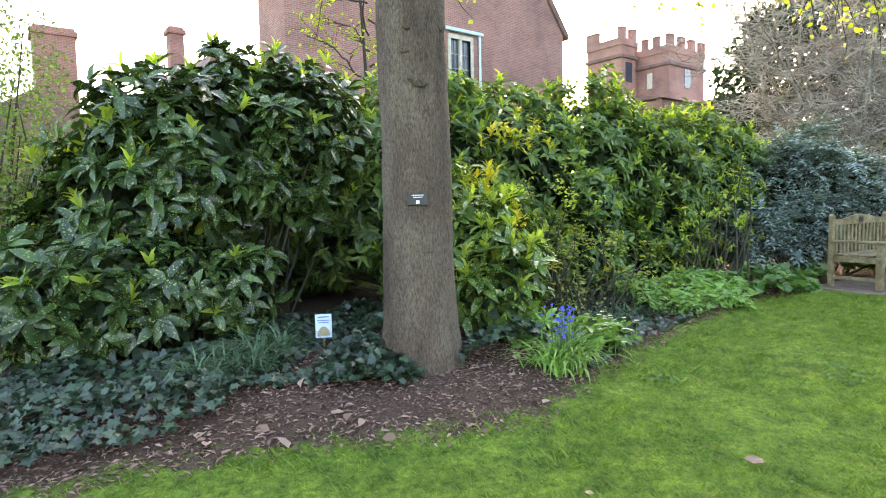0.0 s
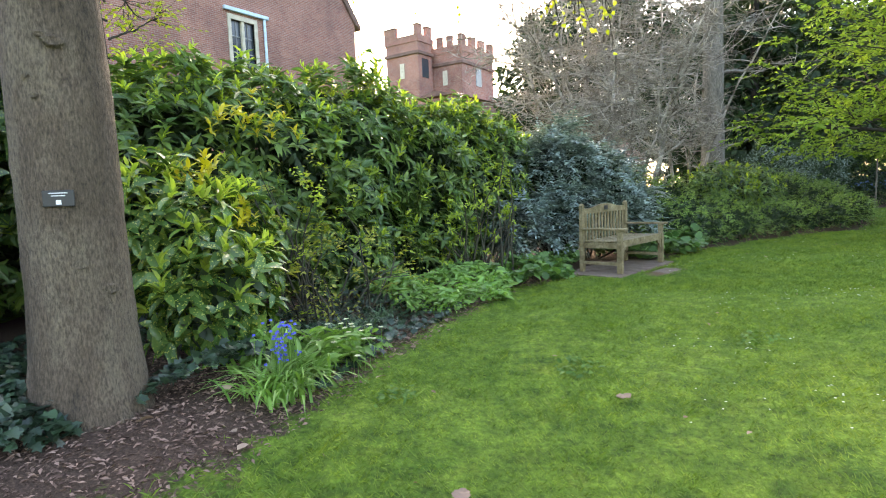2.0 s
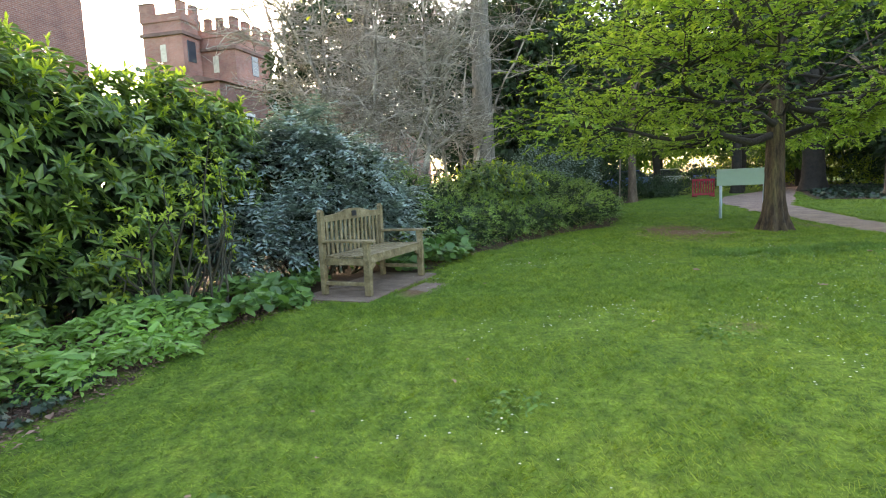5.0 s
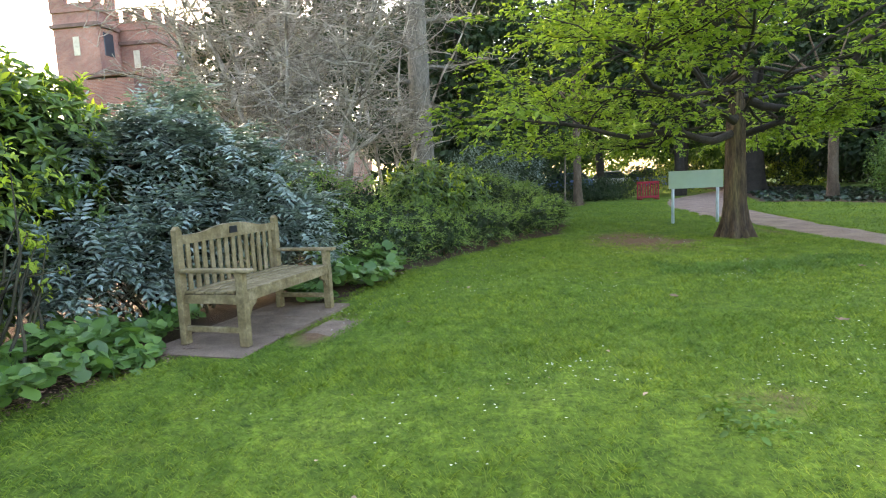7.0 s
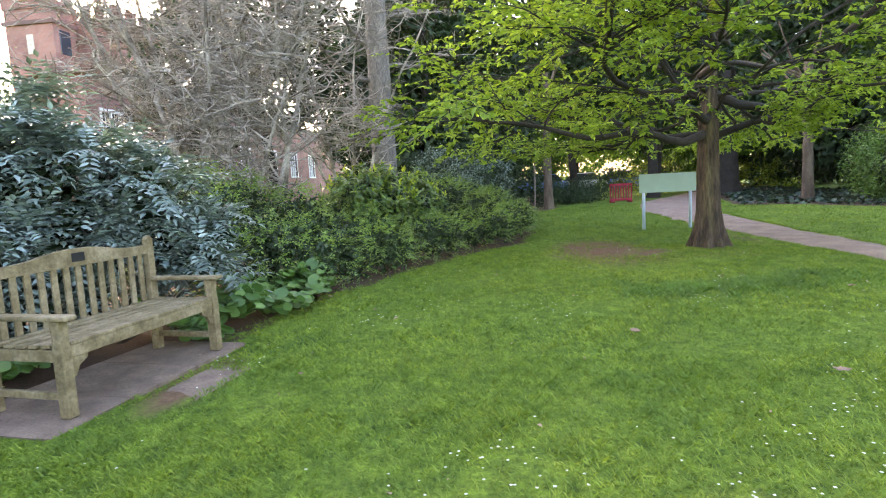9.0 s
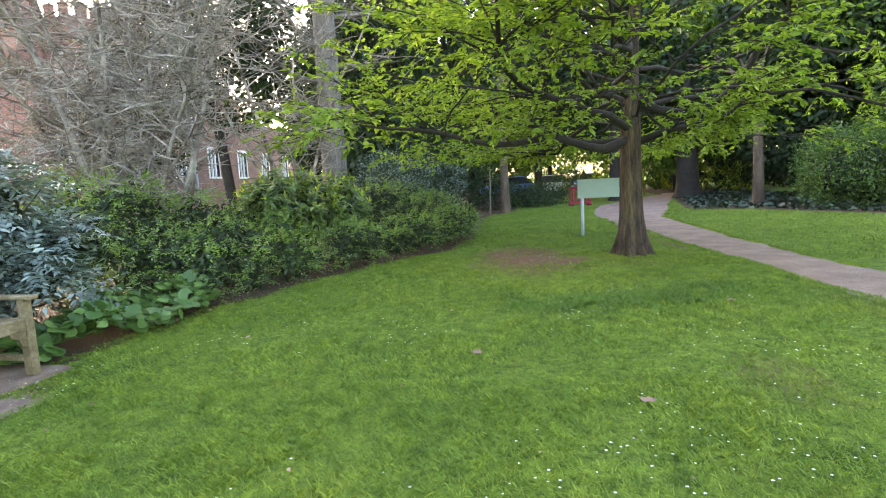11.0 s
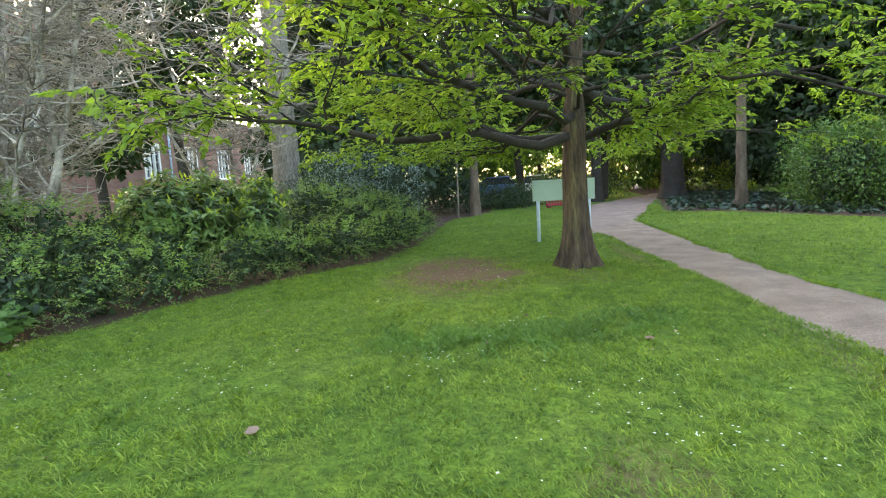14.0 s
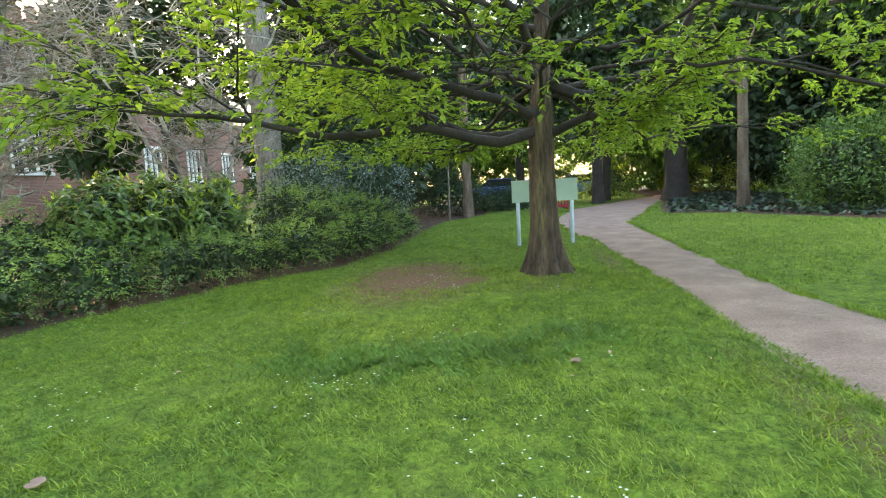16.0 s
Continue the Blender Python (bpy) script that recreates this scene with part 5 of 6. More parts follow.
local_part("front_rail", boxed(-HW + 0.036, HW - 0.036, -0.33, -0.29, 0.36, 0.435, bevel=0.006), WOOD, bench)
local_part("rear_rail", boxed(-HW + 0.03, HW - 0.03, 0.25, 0.29, 0.36, 0.43, bevel=0.006), WOOD, bench)
local_part("middle_rail", boxed(-0.02, 0.02, -0.28, 0.25, 0.35, 0.4, bevel=0.004), WOOD, bench)
for k in range(6):
    y = -0.33 + k * 0.098
    dz = 0.012 * ((k - 3) / 3) ** 2
    local_part("seat_slat", boxed(-HW + (0.04 if k < 1 else -0.02), HW - (0.04 if k < 1 else -0.02), y, y + 0.07, 0.424 + dz, 0.446 + dz, bevel=0.005), WOOD, bench)
top = [(-HW + 0.03, 0.83)] + [(HW - 0.03, 0.83)]
arch = [(x, 0.905 + 0.055 * math.exp(-(abs(x) / 0.33) ** 3)) for x in np.linspace(HW - 0.03, -HW + 0.03, 25)]
rail = local_part("top_rail", prism(top + arch, 0.262, 0.302, 0.004), WOOD, bench, "arched top rail")
local_part("plaque_recess", boxed(-0.055, 0.055, 0.256, 0.2618, 0.865, 0.93, bevel=0.002), BLACK_PLASTIC, bench, "small dark plaque")
for k in range(13):
    x = -0.6 + k * 0.1
    local_part("back_slat", boxed(x - 0.024, x + 0.024, 0.268, 0.286, 0.43, 0.835, bevel=0.003), WOOD, bench)

# stone slabs under the bench
slab_group = "slabs under the bench"
ca, sa = math.cos(radians(-8.7)), math.sin(radians(-8.7))
for k, (x0, x1, y0, y1, z) in enumerate(((-0.98, -0.36, -0.42, 0.5, 0.03), (-0.35, 0.3, -0.42, 0.5, 0.034), (0.31, 0.95, -0.42, 0.5, 0.03), (-0.62, 0.4, -0.88, -0.5, 0.006))):
    gk = np.random.default_rng(200 + k)
    bm = boxed(x0, x1, y0, y1, -0.08, z, bevel=0.012)
    for vv in bm.verts:
        vv.co += Vector((gk.normal(0, 0.008), gk.normal(0, 0.008), 0))
    s = thing("paving_slab", (BENCH[0], BENCH[1], float(ground_z(*BENCH))), "worn grey stone slab set in the lawn under a bench" if k < 3 else "sunken grey stone slab half covered by grass", "slab", slab_group, rz=-8.7)
    local_part("stone", bm, SLAB, s)

# ---- notice board, barrier, stake, small signs ----
board = thing("notice_board", (19.62, -4.58, -0.12), "sage green notice board on two pale posts", "sign", rz=-90)
for sx in (-0.56, 0.56):
    bm = bmesh.new()
    bmesh.ops.create_cone(bm, cap_ends=True, segments=16, radius1=0.04, radius2=0.04, depth=1.5, matrix=Matrix.Translation((sx, 0.04, 0.6)))
    local_part("post", bm, SIGN_POST, board, "pale blue-grey post", True)
local_part("panel", boxed(-0.68, 0.68, -0.03, 0.0, 0.93, 1.37, bevel=0.006), SIGN_GREEN, board, "plain sage green back panel")
local_part("panel_trim", boxed(-0.69, 0.69, -0.036, 0.006, 1.37, 1.39, bevel=0.003), SIGN_GREEN, board)

barrier = thing("safety_barrier", (32.0, -5.9, 0), "red plastic safety barrier standing on the path", "barrier", rz=-75)
for z in (0.15, 0.95):
    local_part("rail", boxed(-0.65, 0.65, -0.02, 0.02, z - 0.06, z + 0.06, bevel=0.01), RED_PLASTIC, barrier)
for k in range(9):
    x = -0.6 + 0.15 * k
    local_part("slat", boxed(x - 0.035, x + 0.035, -0.015, 0.015, 0.2, 0.92, bevel=0.006), RED_PLASTIC, barrier)
for x in (-0.5, 0.5):
    local_part("foot", boxed(x - 0.05, x + 0.05, -0.25, 0.25, 0, 0.08, bevel=0.01), RED_PLASTIC, barrier)

barrier.scale = (0.85, 0.85, 0.85)

stake = thing("tree_stake", (27.9, -1.78, 0), "thin pale stake with a young sapling", "stake")
limb_mesh("stake", [[((27.9, -1.78, -0.1), 0.03), ((27.92, -1.8, 1.0), 0.028), ((27.9, -1.82, 2.1), 0.025)]], BARK_GREY, stake, 6)

label = thing("tree_label", (NEAR[0], NEAR[1], 1.29), "small black name label with white lettering on a trunk", "label", rz=-36)
R = 0.252
local_part("plate", boxed(-0.068, 0.068, -R - 0.012, -R, -0.04, 0.04, bevel=0.004), BLACK_PLASTIC, label)
for z, w in ((0.026, 0.04), (0.013, 0.03)):
    local_part("lettering", boxed(-w, w, -R - 0.0145, -R - 0.0122, z - 0.0022, z + 0.0022), WHITE, label, "white lettering")
local_part("lettering", boxed(-0.011, 0.011, -R - 0.0145, -R - 0.0122, -0.03, -0.008), WHITE, label, "white printed square")

card = thing("garden_notice", (1.12, 4.05, float(ground_z(1.12, 4.05))), "small pale blue printed notice on a short stick", "sign", rz=-27)
card.scale = (0.88, 0.88, 0.88)
local_part("stick", boxed(-0.012, 0.012, 0.0, 0.012, -0.1, 0.2), WOOD, card)
local_part("panel", boxed(-0.075, 0.075, -0.006, -0.001, 0.09, 0.31, bevel=0.002), CARD, card)
local_part("heading", boxed(-0.05, 0.05, -0.0085, -0.0062, 0.278, 0.29), BLUE_INK, card)
local_part("line", boxed(-0.058, 0.058, -0.0085, -0.0062, 0.248, 0.256), BLUE_INK, card)
local_part("line", boxed(-0.05, 0.05, -0.0085, -0.0062, 0.228, 0.236), BLUE_INK, card)
arc = [(0.058 * math.cos(a), 0.11 + 0.085 * math.sin(a)) for a in np.linspace(0, math.pi, 14)]
local_part("picture", prism(arc, -0.0085, -0.0062), OCHRE_INK, card, "rounded picture in ochre and grey")


def car(x, y, rz, paint, label):
    e = thing("car", (x, y, 0), label, "car", "cars parked beyond the garden", rz=rz)
    side = [(-2.0, 0.3), (2.0, 0.3), (2.05, 0.7), (1.9, 0.85), (1.1, 0.95), (-1.8, 0.98), (-2.05, 0.8)]
    local_part("body", prism(side, -0.85, 0.85, 0.05), paint, e)
    cab = local_part("cabin", prism([(-1.75, 0.98), (1.0, 0.95), (0.4, 1.42), (-1.2, 1.45)], -0.72, 0.72, 0.04), CAR_GLASS, e, "dark windows")
    local_part("car_roof", prism([(-1.2, 1.45), (0.4, 1.42), (0.35, 1.48), (-1.15, 1.5)], -0.7, 0.7, 0.01), paint, e)
    for wx in (-1.25, 1.3):
        for wy in (-0.8, 0.8):
            bm = bmesh.new()
            bmesh.ops.create_cone(bm, cap_ends=True, segments=20, radius1=0.31, radius2=0.31, depth=0.2, matrix=pose(wx, wy, 0.31, 90))
            local_part("wheel", bm, RUBBER, e)
    return e


car(47.0, -3.2, 80, CAR_BLUE, "blue car parked beyond the hedge")
car(48.0, -6.0, 85, CAR_WHITE, "white car parked beyond the hedge")
car(48.5, -8.6, 85, CAR_BLUE, "blue car parked beyond the hedge")

# ---- ground plants ----


def carpet(name, inside, bounds, per_m2, height, leaf, shape, mat, label, category, seed, slim=0.9, tilt=0.5, stalk=True, kind="stuff"):
    """Leaves held over the ground on short stalks, where inside(x, y) holds."""
    g = np.random.default_rng(seed)
    x0, x1, y0, y1 = bounds
    n = int((x1 - x0) * (y1 - y0) * per_m2)
    x, y = g.uniform(x0, x1, n), g.uniform(y0, y1, n)
    k = inside(x, y) & ~in_path(x, y)
    x, y = x[k], y[k]
    n = len(x)
    hill = 0.5 + 0.5 * np.sin(x * 4.1 + np.cos(y * 3)) * np.cos(y * 4.7)
    z = ground_z(x, y) + height[0] + (height[1] - height[0]) * hill * g.uniform(0.5, 1, n)
    p = np.stack([x, y, z], -1)
    a = g.uniform(0, 6.28, n)
    way = np.stack([np.cos(a), np.sin(a), g.normal(-0.1, 0.35, n)], -1)
    nor = g.normal(0, tilt, (n, 3)) + np.array([-0.15, -0.35, 1.0])
    le = leaf * g.uniform(0.6, 1.3, n)
    ob = leaves(name, p, way, nor, le, le * slim, shape, mat)
    tagged(ob, label, category, kind=kind)
    return ob


def blob(*spots):
    def f(x, y):
        r = np.zeros(len(x), bool)
        for cx, cy, rx, ry in spots:
            r |= ((x - cx) / rx) ** 2 + ((y - cy) / ry) ** 2 + 0.35 * np.sin(x * 7) * np.cos(y * 8) < 1
        return r
    return f


carpet("ivy", lambda x, y: blob((-0.9, 3.65, 0.95, 0.85), (-0.15, 3.75, 0.95, 0.7), (0.75, 4.4, 0.7, 0.5), (1.7, 4.6, 1.0, 0.6), (0.98, 3.2, 0.34, 0.42), (-2.2, 3.9, 1.2, 0.8))(x, y) & (y > np.interp(x, EX, EY) + 0.2 + 0.3 * np.clip(x + 0.3, 0, 1)), (-3.2, 3, 2.5, 5.4), 950, (0.02, 0.19), 0.062, (LOBED_V, LOBED_F), IVY, "dark glossy ivy covering the soil", "ivy", 301)
carpet("ivy", blob((1.0, 3.15, 0.3, 0.35), (1.75, 2.85, 0.35, 0.14), (2.35, 2.9, 0.5, 0.15)), (0.4, 3, 2.5, 3.7), 900, (0.04, 0.3), 0.065, (LOBED_V, LOBED_F), IVY, "dark ivy climbing round a tree's foot", "ivy", 302)
carpet("ivy", lambda x, y: bed_in(x, y) > 0.04, (2.4, 5, 2.2, 4.2), 600, (0.02, 0.12), 0.055, (LOBED_V, LOBED_F), IVY, "dark ivy under the hedge", "ivy", 303)
carpet("ivy", lambda x, y: y < np.interp(x, RX, RY) - 0.3, (20, 40, -16, -8.5), 45, (0.02, 0.18), 0.16, (LOBED_V, LOBED_F), IVY, "dark ivy in the shady bed", "ivy", 304)
carpet("wild_garlic", blob((5.4, 3.4, 1.1, 0.62), (6.4, 3.5, 0.7, 0.5), (4.7, 3.25, 0.5, 0.3)), (4.0, 7.2, 2.7, 4.2), 800, (0.04, 0.32), 0.115, (LEAF_V, LEAF_F), GARLIC, "fresh green broad-leaved ground cover", "ground cover", 305, 0.34, 0.5)
carpet("small_ground_cover", blob((5.3, 3.05, 0.9, 0.25), (6.3, 3.2, 0.5, 0.2)), (4.3, 6.9, 2.7, 3.5), 1200, (0.02, 0.14), 0.05, (LEAF_V, LEAF_F), GARLIC, "low fresh green ground cover at the lawn's edge", "ground cover", 306, 0.55, 0.6)
carpet("butterbur", blob((7.0, 3.1, 0.7, 0.42), (7.6, 3.2, 0.5, 0.45), (6.6, 3.5, 0.6, 0.4), (7.7, 3.5, 0.6, 0.4), (8.2, 3.3, 0.65, 0.4)), (5.8, 8.9, 2.6, 4.0), 380, (0.03, 0.36), 0.115, (ROUND_V, ROUND_F), ROUNDLEAF, "large round green leaves beside a bench", "ground cover", 307, 1.0, 0.5)
carpet("butterbur", blob((10.0, 2.25, 0.6, 0.35), (10.6, 2.35, 0.8, 0.5), (11.5, 2.1, 0.75, 0.5), (11.0, 1.95, 0.8, 0.35), (9.9, 2.7, 0.5, 0.4)), (9.5, 12.3, 1.6, 3.3), 400, (0.04, 0.42), 0.13, (ROUND_V, ROUND_F), ROUNDLEAF, "large round green leaves beyond a bench", "ground cover", 308, 1.0, 0.45)


def strap_clump(name, spots, mat, label, seed, length=0.35, width=0.012, n=70):
    g = np.random.default_rng(seed)
    c = np.mean(spots, 0)
    e = thing(name, (c[0], c[1], float(ground_z(c[0], c[1]))), label, "plant")
    ps = np.concatenate([np.stack([g.normal(x, 0.06, n), g.normal(y, 0.06, n), np.zeros(n)], -1) for x, y in spots])
    ps[:, 2] = ground_z(ps[:, 0], ps[:, 1]) - 0.01
    k = len(ps)
    a = g.uniform(0, 6.28, k)
    # each blade arches over: three joined stretches
    el = g.uniform(0.9, 1.4, k)
    le = length * g.uniform(0.6, 1.2, k)
    vs, fs = [], []
    side = np.stack([-np.sin(a), np.cos(a), np.zeros(k)], -1)
    pts = [ps]
    for s in range(5):
        d = np.stack([np.cos(a) * np.cos(el), np.sin(a) * np.cos(el), np.sin(el)], -1)
        pts.append(pts[-1] + d * (le / 5)[:, None])
        el = el - g.uniform(0.25, 0.5, k)
    wd = [1, 1, 0.95, 0.8, 0.5, 0.08]
    v = np.stack([q + sg * side * width * 0.5 * w for q, w in zip(pts, wd) for sg in (-1, 1)], 1)
    f = np.concatenate([np.array([(2 * i, 2 * i + 1, 2 * i + 3), (2 * i, 2 * i + 3, 2 * i + 2)]) for i in range(5)])
    f = (np.arange(k)[:, None, None] * 12 + f[None]).reshape(-1, 3)
    tagged(link_mesh("foliage", tri_mesh("foliage", v.reshape(-1, 3), f), mat, e), kind="stuff")
    return e


strap_clump("strap_plant", [(0.25, 3.75), (0.5, 3.95), (0.05, 3.6), (0.75, 4.05), (0.4, 3.65)], BLADE, "arching clump of grassy grey-green straps", 321, 0.45)
strap_clump("bluebell_plant", [(2.25, 2.5), (2.45, 2.55), (2.1, 2.45)], GARLIC, "clump of green strap leaves with blue bells", 322, 0.4, 0.018, 75)
strap_clump("strap_plant", [(3.6, 3.1), (4.0, 3.15), (3.3, 3.05)], BLADE, "thin green straps at the foot of shrubs", 323, 0.3, 0.01, 50)
whorled_bush("primrose_plant", [(2.7, 2.68, 0.14, 0.34, 0.24, 0.18), (2.5, 2.95, 0.16, 0.3, 0.25, 0.2), (3.15, 2.8, 0.1, 0.26, 0.2, 0.12)], "low fresh green plant with crinkled leaves", "plant", 324, 90, 0.17, 0.36, GARLIC, 0.0, count=6, zmin=0.0, stems=0, inner=0)


def flowers(name, spots, spread, n, size, mat, label, seed, zr, petals=5, hang=0.2):
    g = np.random.default_rng(seed)
    e = thing(name, (spots[0][0], spots[0][1], float(ground_z(*spots[0]))), label, "flower")
    c = np.concatenate([np.stack([g.normal(x, spread, n), g.normal(y, spread, n), g.uniform(zr[0], zr[1], n)], -1) for x, y in spots])
    gz = ground_z(c[:, 0], c[:, 1])
    c[:, 2] += gz
    m = len(c)
    a = np.arange(petals)[None] / petals * 6.283 + g.uniform(0, 6, (m, 1))
    way = np.stack([np.cos(a), np.sin(a), np.full_like(a, hang)], -1)
    leaves("petals", np.repeat(c, petals, 0), way.reshape(-1, 3), np.tile([[-0.3, -0.4, 1.0]], (m * petals, 1)), size, size * 0.75, (SMALL_V, SMALL_F), mat, e)
    stems = limb_mesh("stem_tangle", [[((q[0], q[1], z0 - 0.02), 0.003), (((q[0]), q[1], (q[2] + z0) / 2), 0.003), (q, 0.002)] for q, z0 in zip(c, gz)], GARLIC, e, 3)
    tagged(stems, kind="stuff")
    return e


flowers("bluebells", [(2.2, 2.48), (2.3, 2.55)], 0.045, 34, 0.018, PETAL_BLUE, "blue bell flowers on green stems", 331, (0.2, 0.44), hang=-1.3)
flowers("primroses", [(2.8, 2.5), (2.95, 2.75), (3.2, 2.72), (3.05, 2.6)], 0.09, 8, 0.024, PETAL_CREAM, "pale cream primrose flowers", 332, (0.12, 0.26))

# chips, dead leaves and daisies
g = np.random.default_rng(340)


def litter(name, n, bounds, keep, length, slim, mat, label, seed, lift=0.012, shape=None, flat=0.35):
    g = np.random.default_rng(seed)
    x, y = g.uniform(bounds[0], bounds[1], n), g.uniform(bounds[2], bounds[3], n)
    k = keep(x, y, g.random(n))
    x, y = x[k], y[k]
    n = len(x)
    p = np.stack([x, y, ground_z(x, y) + lift * g.uniform(0.4, 1.6, n)], -1)
    a = g.uniform(0, 6.28, n)
    le = length * g.uniform(0.5, 1.5, n)
    ob = leaves(name, p, np.stack([np.cos(a), np.sin(a), g.normal(0, 0.15, n)], -1), g.normal(0, flat, (n, 3)) + np.array([0, 0, 1.0]), le, le * slim, shape or (SMALL_V, SMALL_F), mat)
    return tagged(ob, label, "litter", kind="stuff")


litter("mulch", 60000, (-3, 8, 1.9, 5.5), lambda x, y, r: (bed_in(x, y) > -0.12 + 0.2 * r) & (r < np.clip(1.2 - 0.3 * bed_in(x, y), 0.15, 1)), 0.035, 0.35, MULCH_BIT, "brown shredded bark mulch", 341)
litter("leaf_litter", 75, (-2, 3, 2, 4.2), lambda x, y, r: (bed_in(x, y) > -0.15) & (bed_in(x, y) < 1.2), 0.085, 0.6, BROWN_LEAF, "large dry leaves on the mulch", 344, 0.03, (LEAF_V, LEAF_F))
litter("leaf_litter", 1500, (-3, 28, -2, 5), lambda x, y, r: (bed_in(x, y) > -0.1) & (bed_in(x, y) < 0.45), 0.06, 0.6, BROWN_LEAF, "dry brown leaves along the bed's edge", 342, 0.02, (LEAF_V, LEAF_F))
litter("fallen_leaf", 110, (0, 16, -6, 2), lambda x, y, r: (bed_in(x, y) < 0) & ~in_path(x, y), 0.038, 0.6, BROWN_LEAF, "dry brown leaves lying on the lawn", 343, 0.03, (LEAF_V, LEAF_F))

for k, (x, y, rz) in enumerate(((1.86, 1.0, 20), (3.34, 0.76, 140), (8.52, -2.61, 75), (9.56, -1.58, 10), (11.22, -4.17, 200))):
    e = thing("fallen_leaf", (x, y, float(ground_z(x, y)) + 0.03), "single curled dry leaf lying on the grass", "leaf", "single leaves on the lawn", rz=rz)
    bm = bmesh.new()
    bmesh.ops.create_grid(bm, x_segments=8, y_segments=5, size=0.05)
    for vv in bm.verts:
        u = vv.co.x / 0.05
        vv.co.y *= 0.75 * math.sqrt(max(0.02, 1 - u * u)) * (1 + 0.12 * math.cos(u * 14))
        vv.co.z = 0.25 * abs(vv.co.y) + 0.012 * u * u + 0.004 * math.sin(u * 6 + k)
    bmesh.ops.solidify(bm, geom=bm.faces[:], thickness=0.0015)
    local_part("blade", bm, BROWN_LEAF, e)

# lawn: short grass blades, thickest beside the walk
g = np.random.default_rng(350)


def lawn(n, bounds, length, width, seed, shape, name, away=0.0):
    g = np.random.default_rng(seed)
    x, y = g.uniform(bounds[0], bounds[1], n), g.uniform(bounds[2], bounds[3], n)
    fade = 1.15 * np.exp(-(((x - 15.5) / 2.1) ** 2 + ((y + 2.4) / 1.15) ** 2)) + 0.5 * (np.sin(x * 3.1 + 2 * np.sin(y * 2.3)) * np.sin(y * 3.7 + x * 1.3) > 0.55)
    k = (bed_in(x, y) < 0.12 * g.normal(size=n)) & ~in_path(x, y) & (g.random(n) > fade * 0.9)
    lx, ly = (x - BENCH[0]) * ca + (y - BENCH[1]) * sa, -(x - BENCH[0]) * sa + (y - BENCH[1]) * ca
    k &= ~((np.abs(lx) < 1.0) & (ly > -0.44) & (ly < 0.55)) & ~((lx > -0.6) & (lx < 0.28) & (ly > -0.8) & (ly < -0.52))
    x, y = x[k], y[k]
    n = len(x)
    p = np.stack([x, y, ground_z(x, y) - 0.004], -1)
    a = g.uniform(0, 6.28, n)
    tall = 0.7 + 0.5 * (0.5 + 0.5 * np.sin(x * 2.3 + 1.7 * np.cos(y * 1.9)) * np.cos(y * 2.9 + x)) + 0.45 * (np.sin(x * 5.1 + 2 * np.cos(y * 3.9)) * np.cos(y * 6.3 + x * 2) > 0.72)
    way = np.stack([np.cos(a), np.sin(a), g.uniform(0.5, 2.2, n)], -1)
    nor = np.stack([-np.cos(a), -np.sin(a), np.full(n, 0.5)], -1)
    le = length * tall * g.uniform(0.6, 1.4, n)
    ob = leaves(name, p, way, nor, le, width, shape, GRASS)
    return tagged(ob, "short mown green grass blades", "grass", kind="stuff")


lawn(220000, (-1.0, 9, -3.8, 3.1), 0.036, 0.004, 351, (GRASS_V, GRASS_F), "grass")
lawn(170000, (7, 16.5, -5.8, 2.2), 0.042, 0.008, 352, (GRASS_V, GRASS_F), "grass")
lawn(90000, (14, 30, -12, 0), 0.05, 0.016, 353, (SPIKE_V, SPIKE_F), "grass")


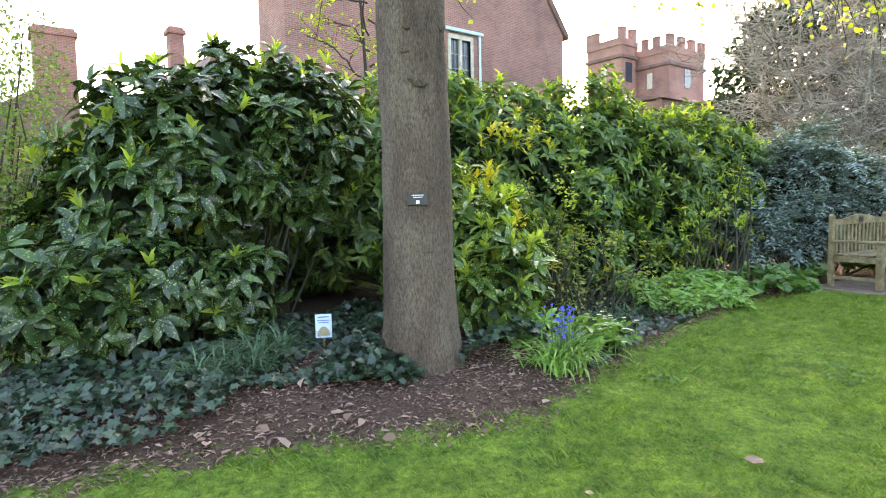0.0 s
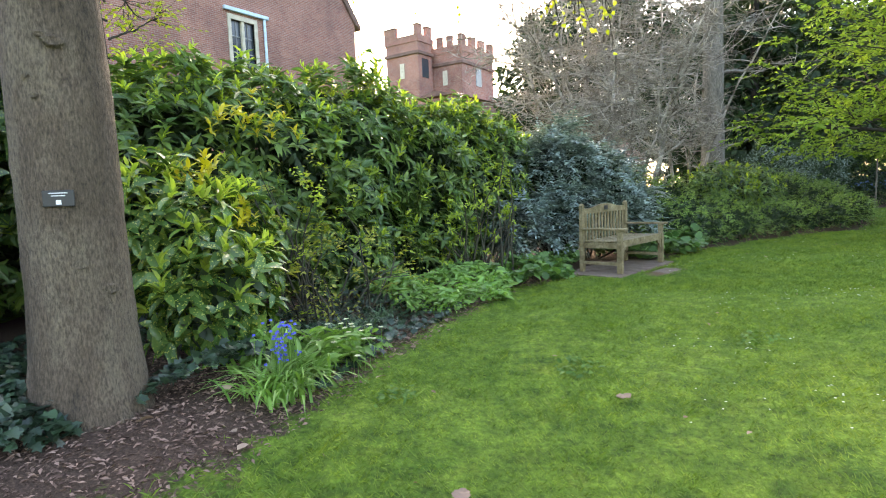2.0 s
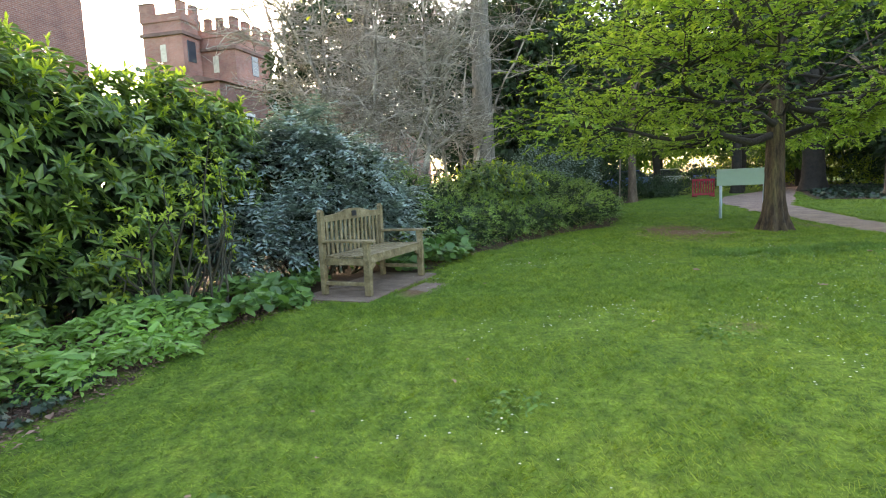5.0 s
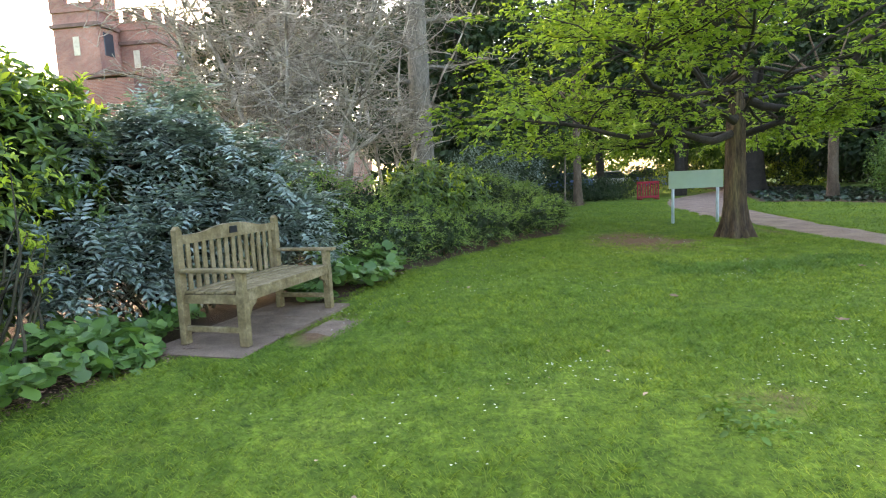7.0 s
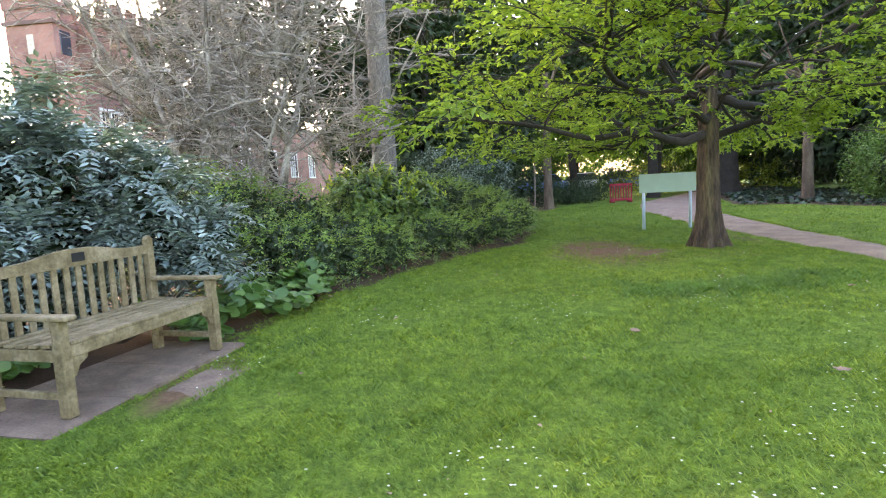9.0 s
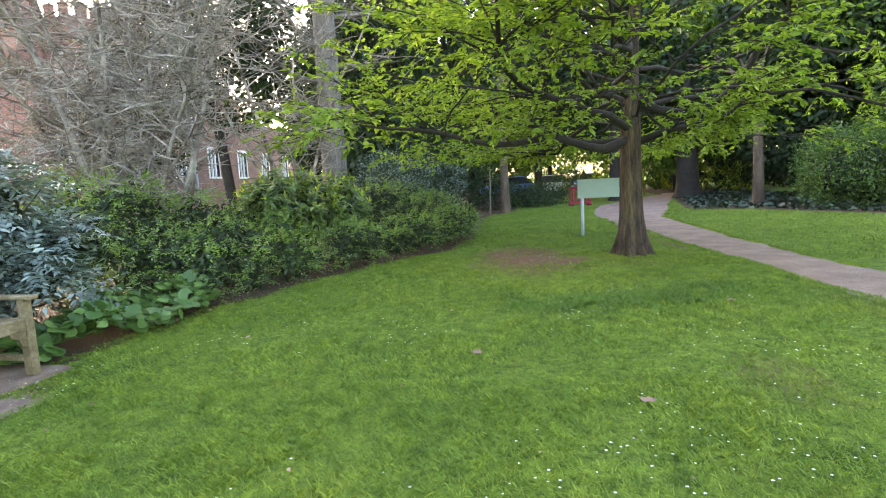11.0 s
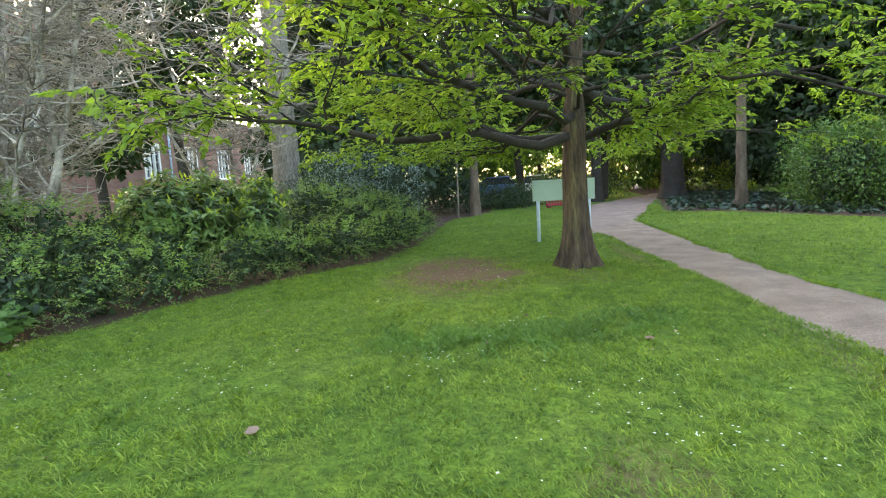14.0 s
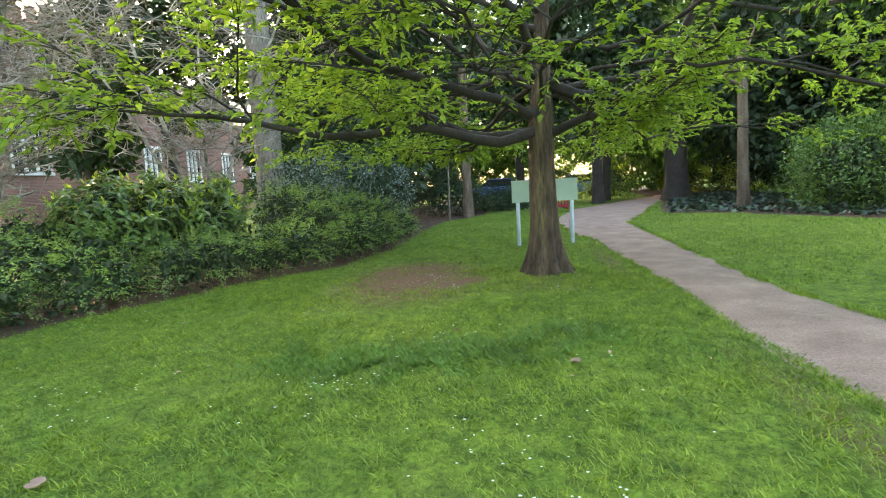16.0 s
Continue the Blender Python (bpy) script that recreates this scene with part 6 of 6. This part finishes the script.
def grass_tufts(line, spread, n, seed, length=0.085, mat=None, label="darker tufts of longer coarse grass"):
    """Taller, darker tufts of coarse grass along a line."""
    g = np.random.default_rng(seed)
    a = dense(line, 200)[g.integers(0, 200, n)]
    x, y = a[:, 0] + g.normal(0, spread, n), a[:, 1] + g.normal(0, spread * 0.7, n)
    k = np.sin(x * 6 + 2 * np.cos(y * 5)) * np.cos(y * 7) > -0.35
    x, y = x[k], y[k]
    n = len(x)
    t = g.uniform(0, 6.28, n)
    p = np.stack([x, y, ground_z(x, y) - 0.004], -1)
    way = np.stack([np.cos(t), np.sin(t), g.uniform(0.7, 2.4, n)], -1)
    ob = leaves("grass_tufts", p, way, np.stack([-np.cos(t), -np.sin(t), np.full(n, 0.5)], -1), length * g.uniform(0.6, 1.3, n), 0.008, (GRASS_V, GRASS_F), mat or DEEP_GRASS)
    return tagged(ob, label, "grass", kind="stuff")


grass_tufts([(11.6, -1.9), (11.3, -2.8), (11.5, -3.6), (12.2, -4.6)], 0.24, 6500, 354)
for k, side in enumerate((LEFT_SIDE, RIGHT_SIDE)):
    grass_tufts([q for q in side if 7 < q[0] < 27], 0.06, 9000, 355 + k, 0.05, GRASS, "ragged grass fringe along the path")


def daisies(n, seed):
    g = np.random.default_rng(seed)
    cx, cy = g.uniform(2, 16, 70), g.uniform(-5, 1.8, 70)
    w = g.integers(0, 70, n)
    x, y = cx[w] + g.normal(0, 0.3, n), cy[w] + g.normal(0, 0.22, n)
    k = (bed_in(x, y) < -0.1) & ~in_path(x, y)
    x, y = x[k], y[k]
    n = len(x)
    pet = 7
    c = np.stack([x, y, ground_z(x, y) + g.uniform(0.02, 0.045, n)], -1)
    a = np.arange(pet)[None] / pet * 6.283 + g.uniform(0, 6, (n, 1))
    way = np.stack([np.cos(a), np.sin(a), np.full_like(a, 0.15)], -1).reshape(-1, 3)
    nor = np.repeat(g.normal(0, 0.3, (n, 3)) + np.array([0, 0, 1.0]), pet, 0)
    ob = leaves("daisies", np.repeat(c, pet, 0), way, nor, np.repeat(g.uniform(0.0065, 0.0105, n), pet), 0.0055, (SMALL_V, SMALL_F), PETAL_WHITE)
    return tagged(ob, "tiny white daisies scattered in the lawn", "flower", kind="stuff")


daisies(950, 361)
carpet("lawn_weeds", blob((2.6, 1.95, 0.22, 0.12), (3.7, 1.2, 0.2, 0.14), (5.0, 0.2, 0.25, 0.15), (6.6, -1.2, 0.3, 0.2)), (2.2, 7.2, -1.6, 2.3), 600, (0.01, 0.06), 0.05, (LEAF_V, LEAF_F), DEEP_GRASS, "low green weeds in the lawn", "weed", 362, 0.5, 0.5)
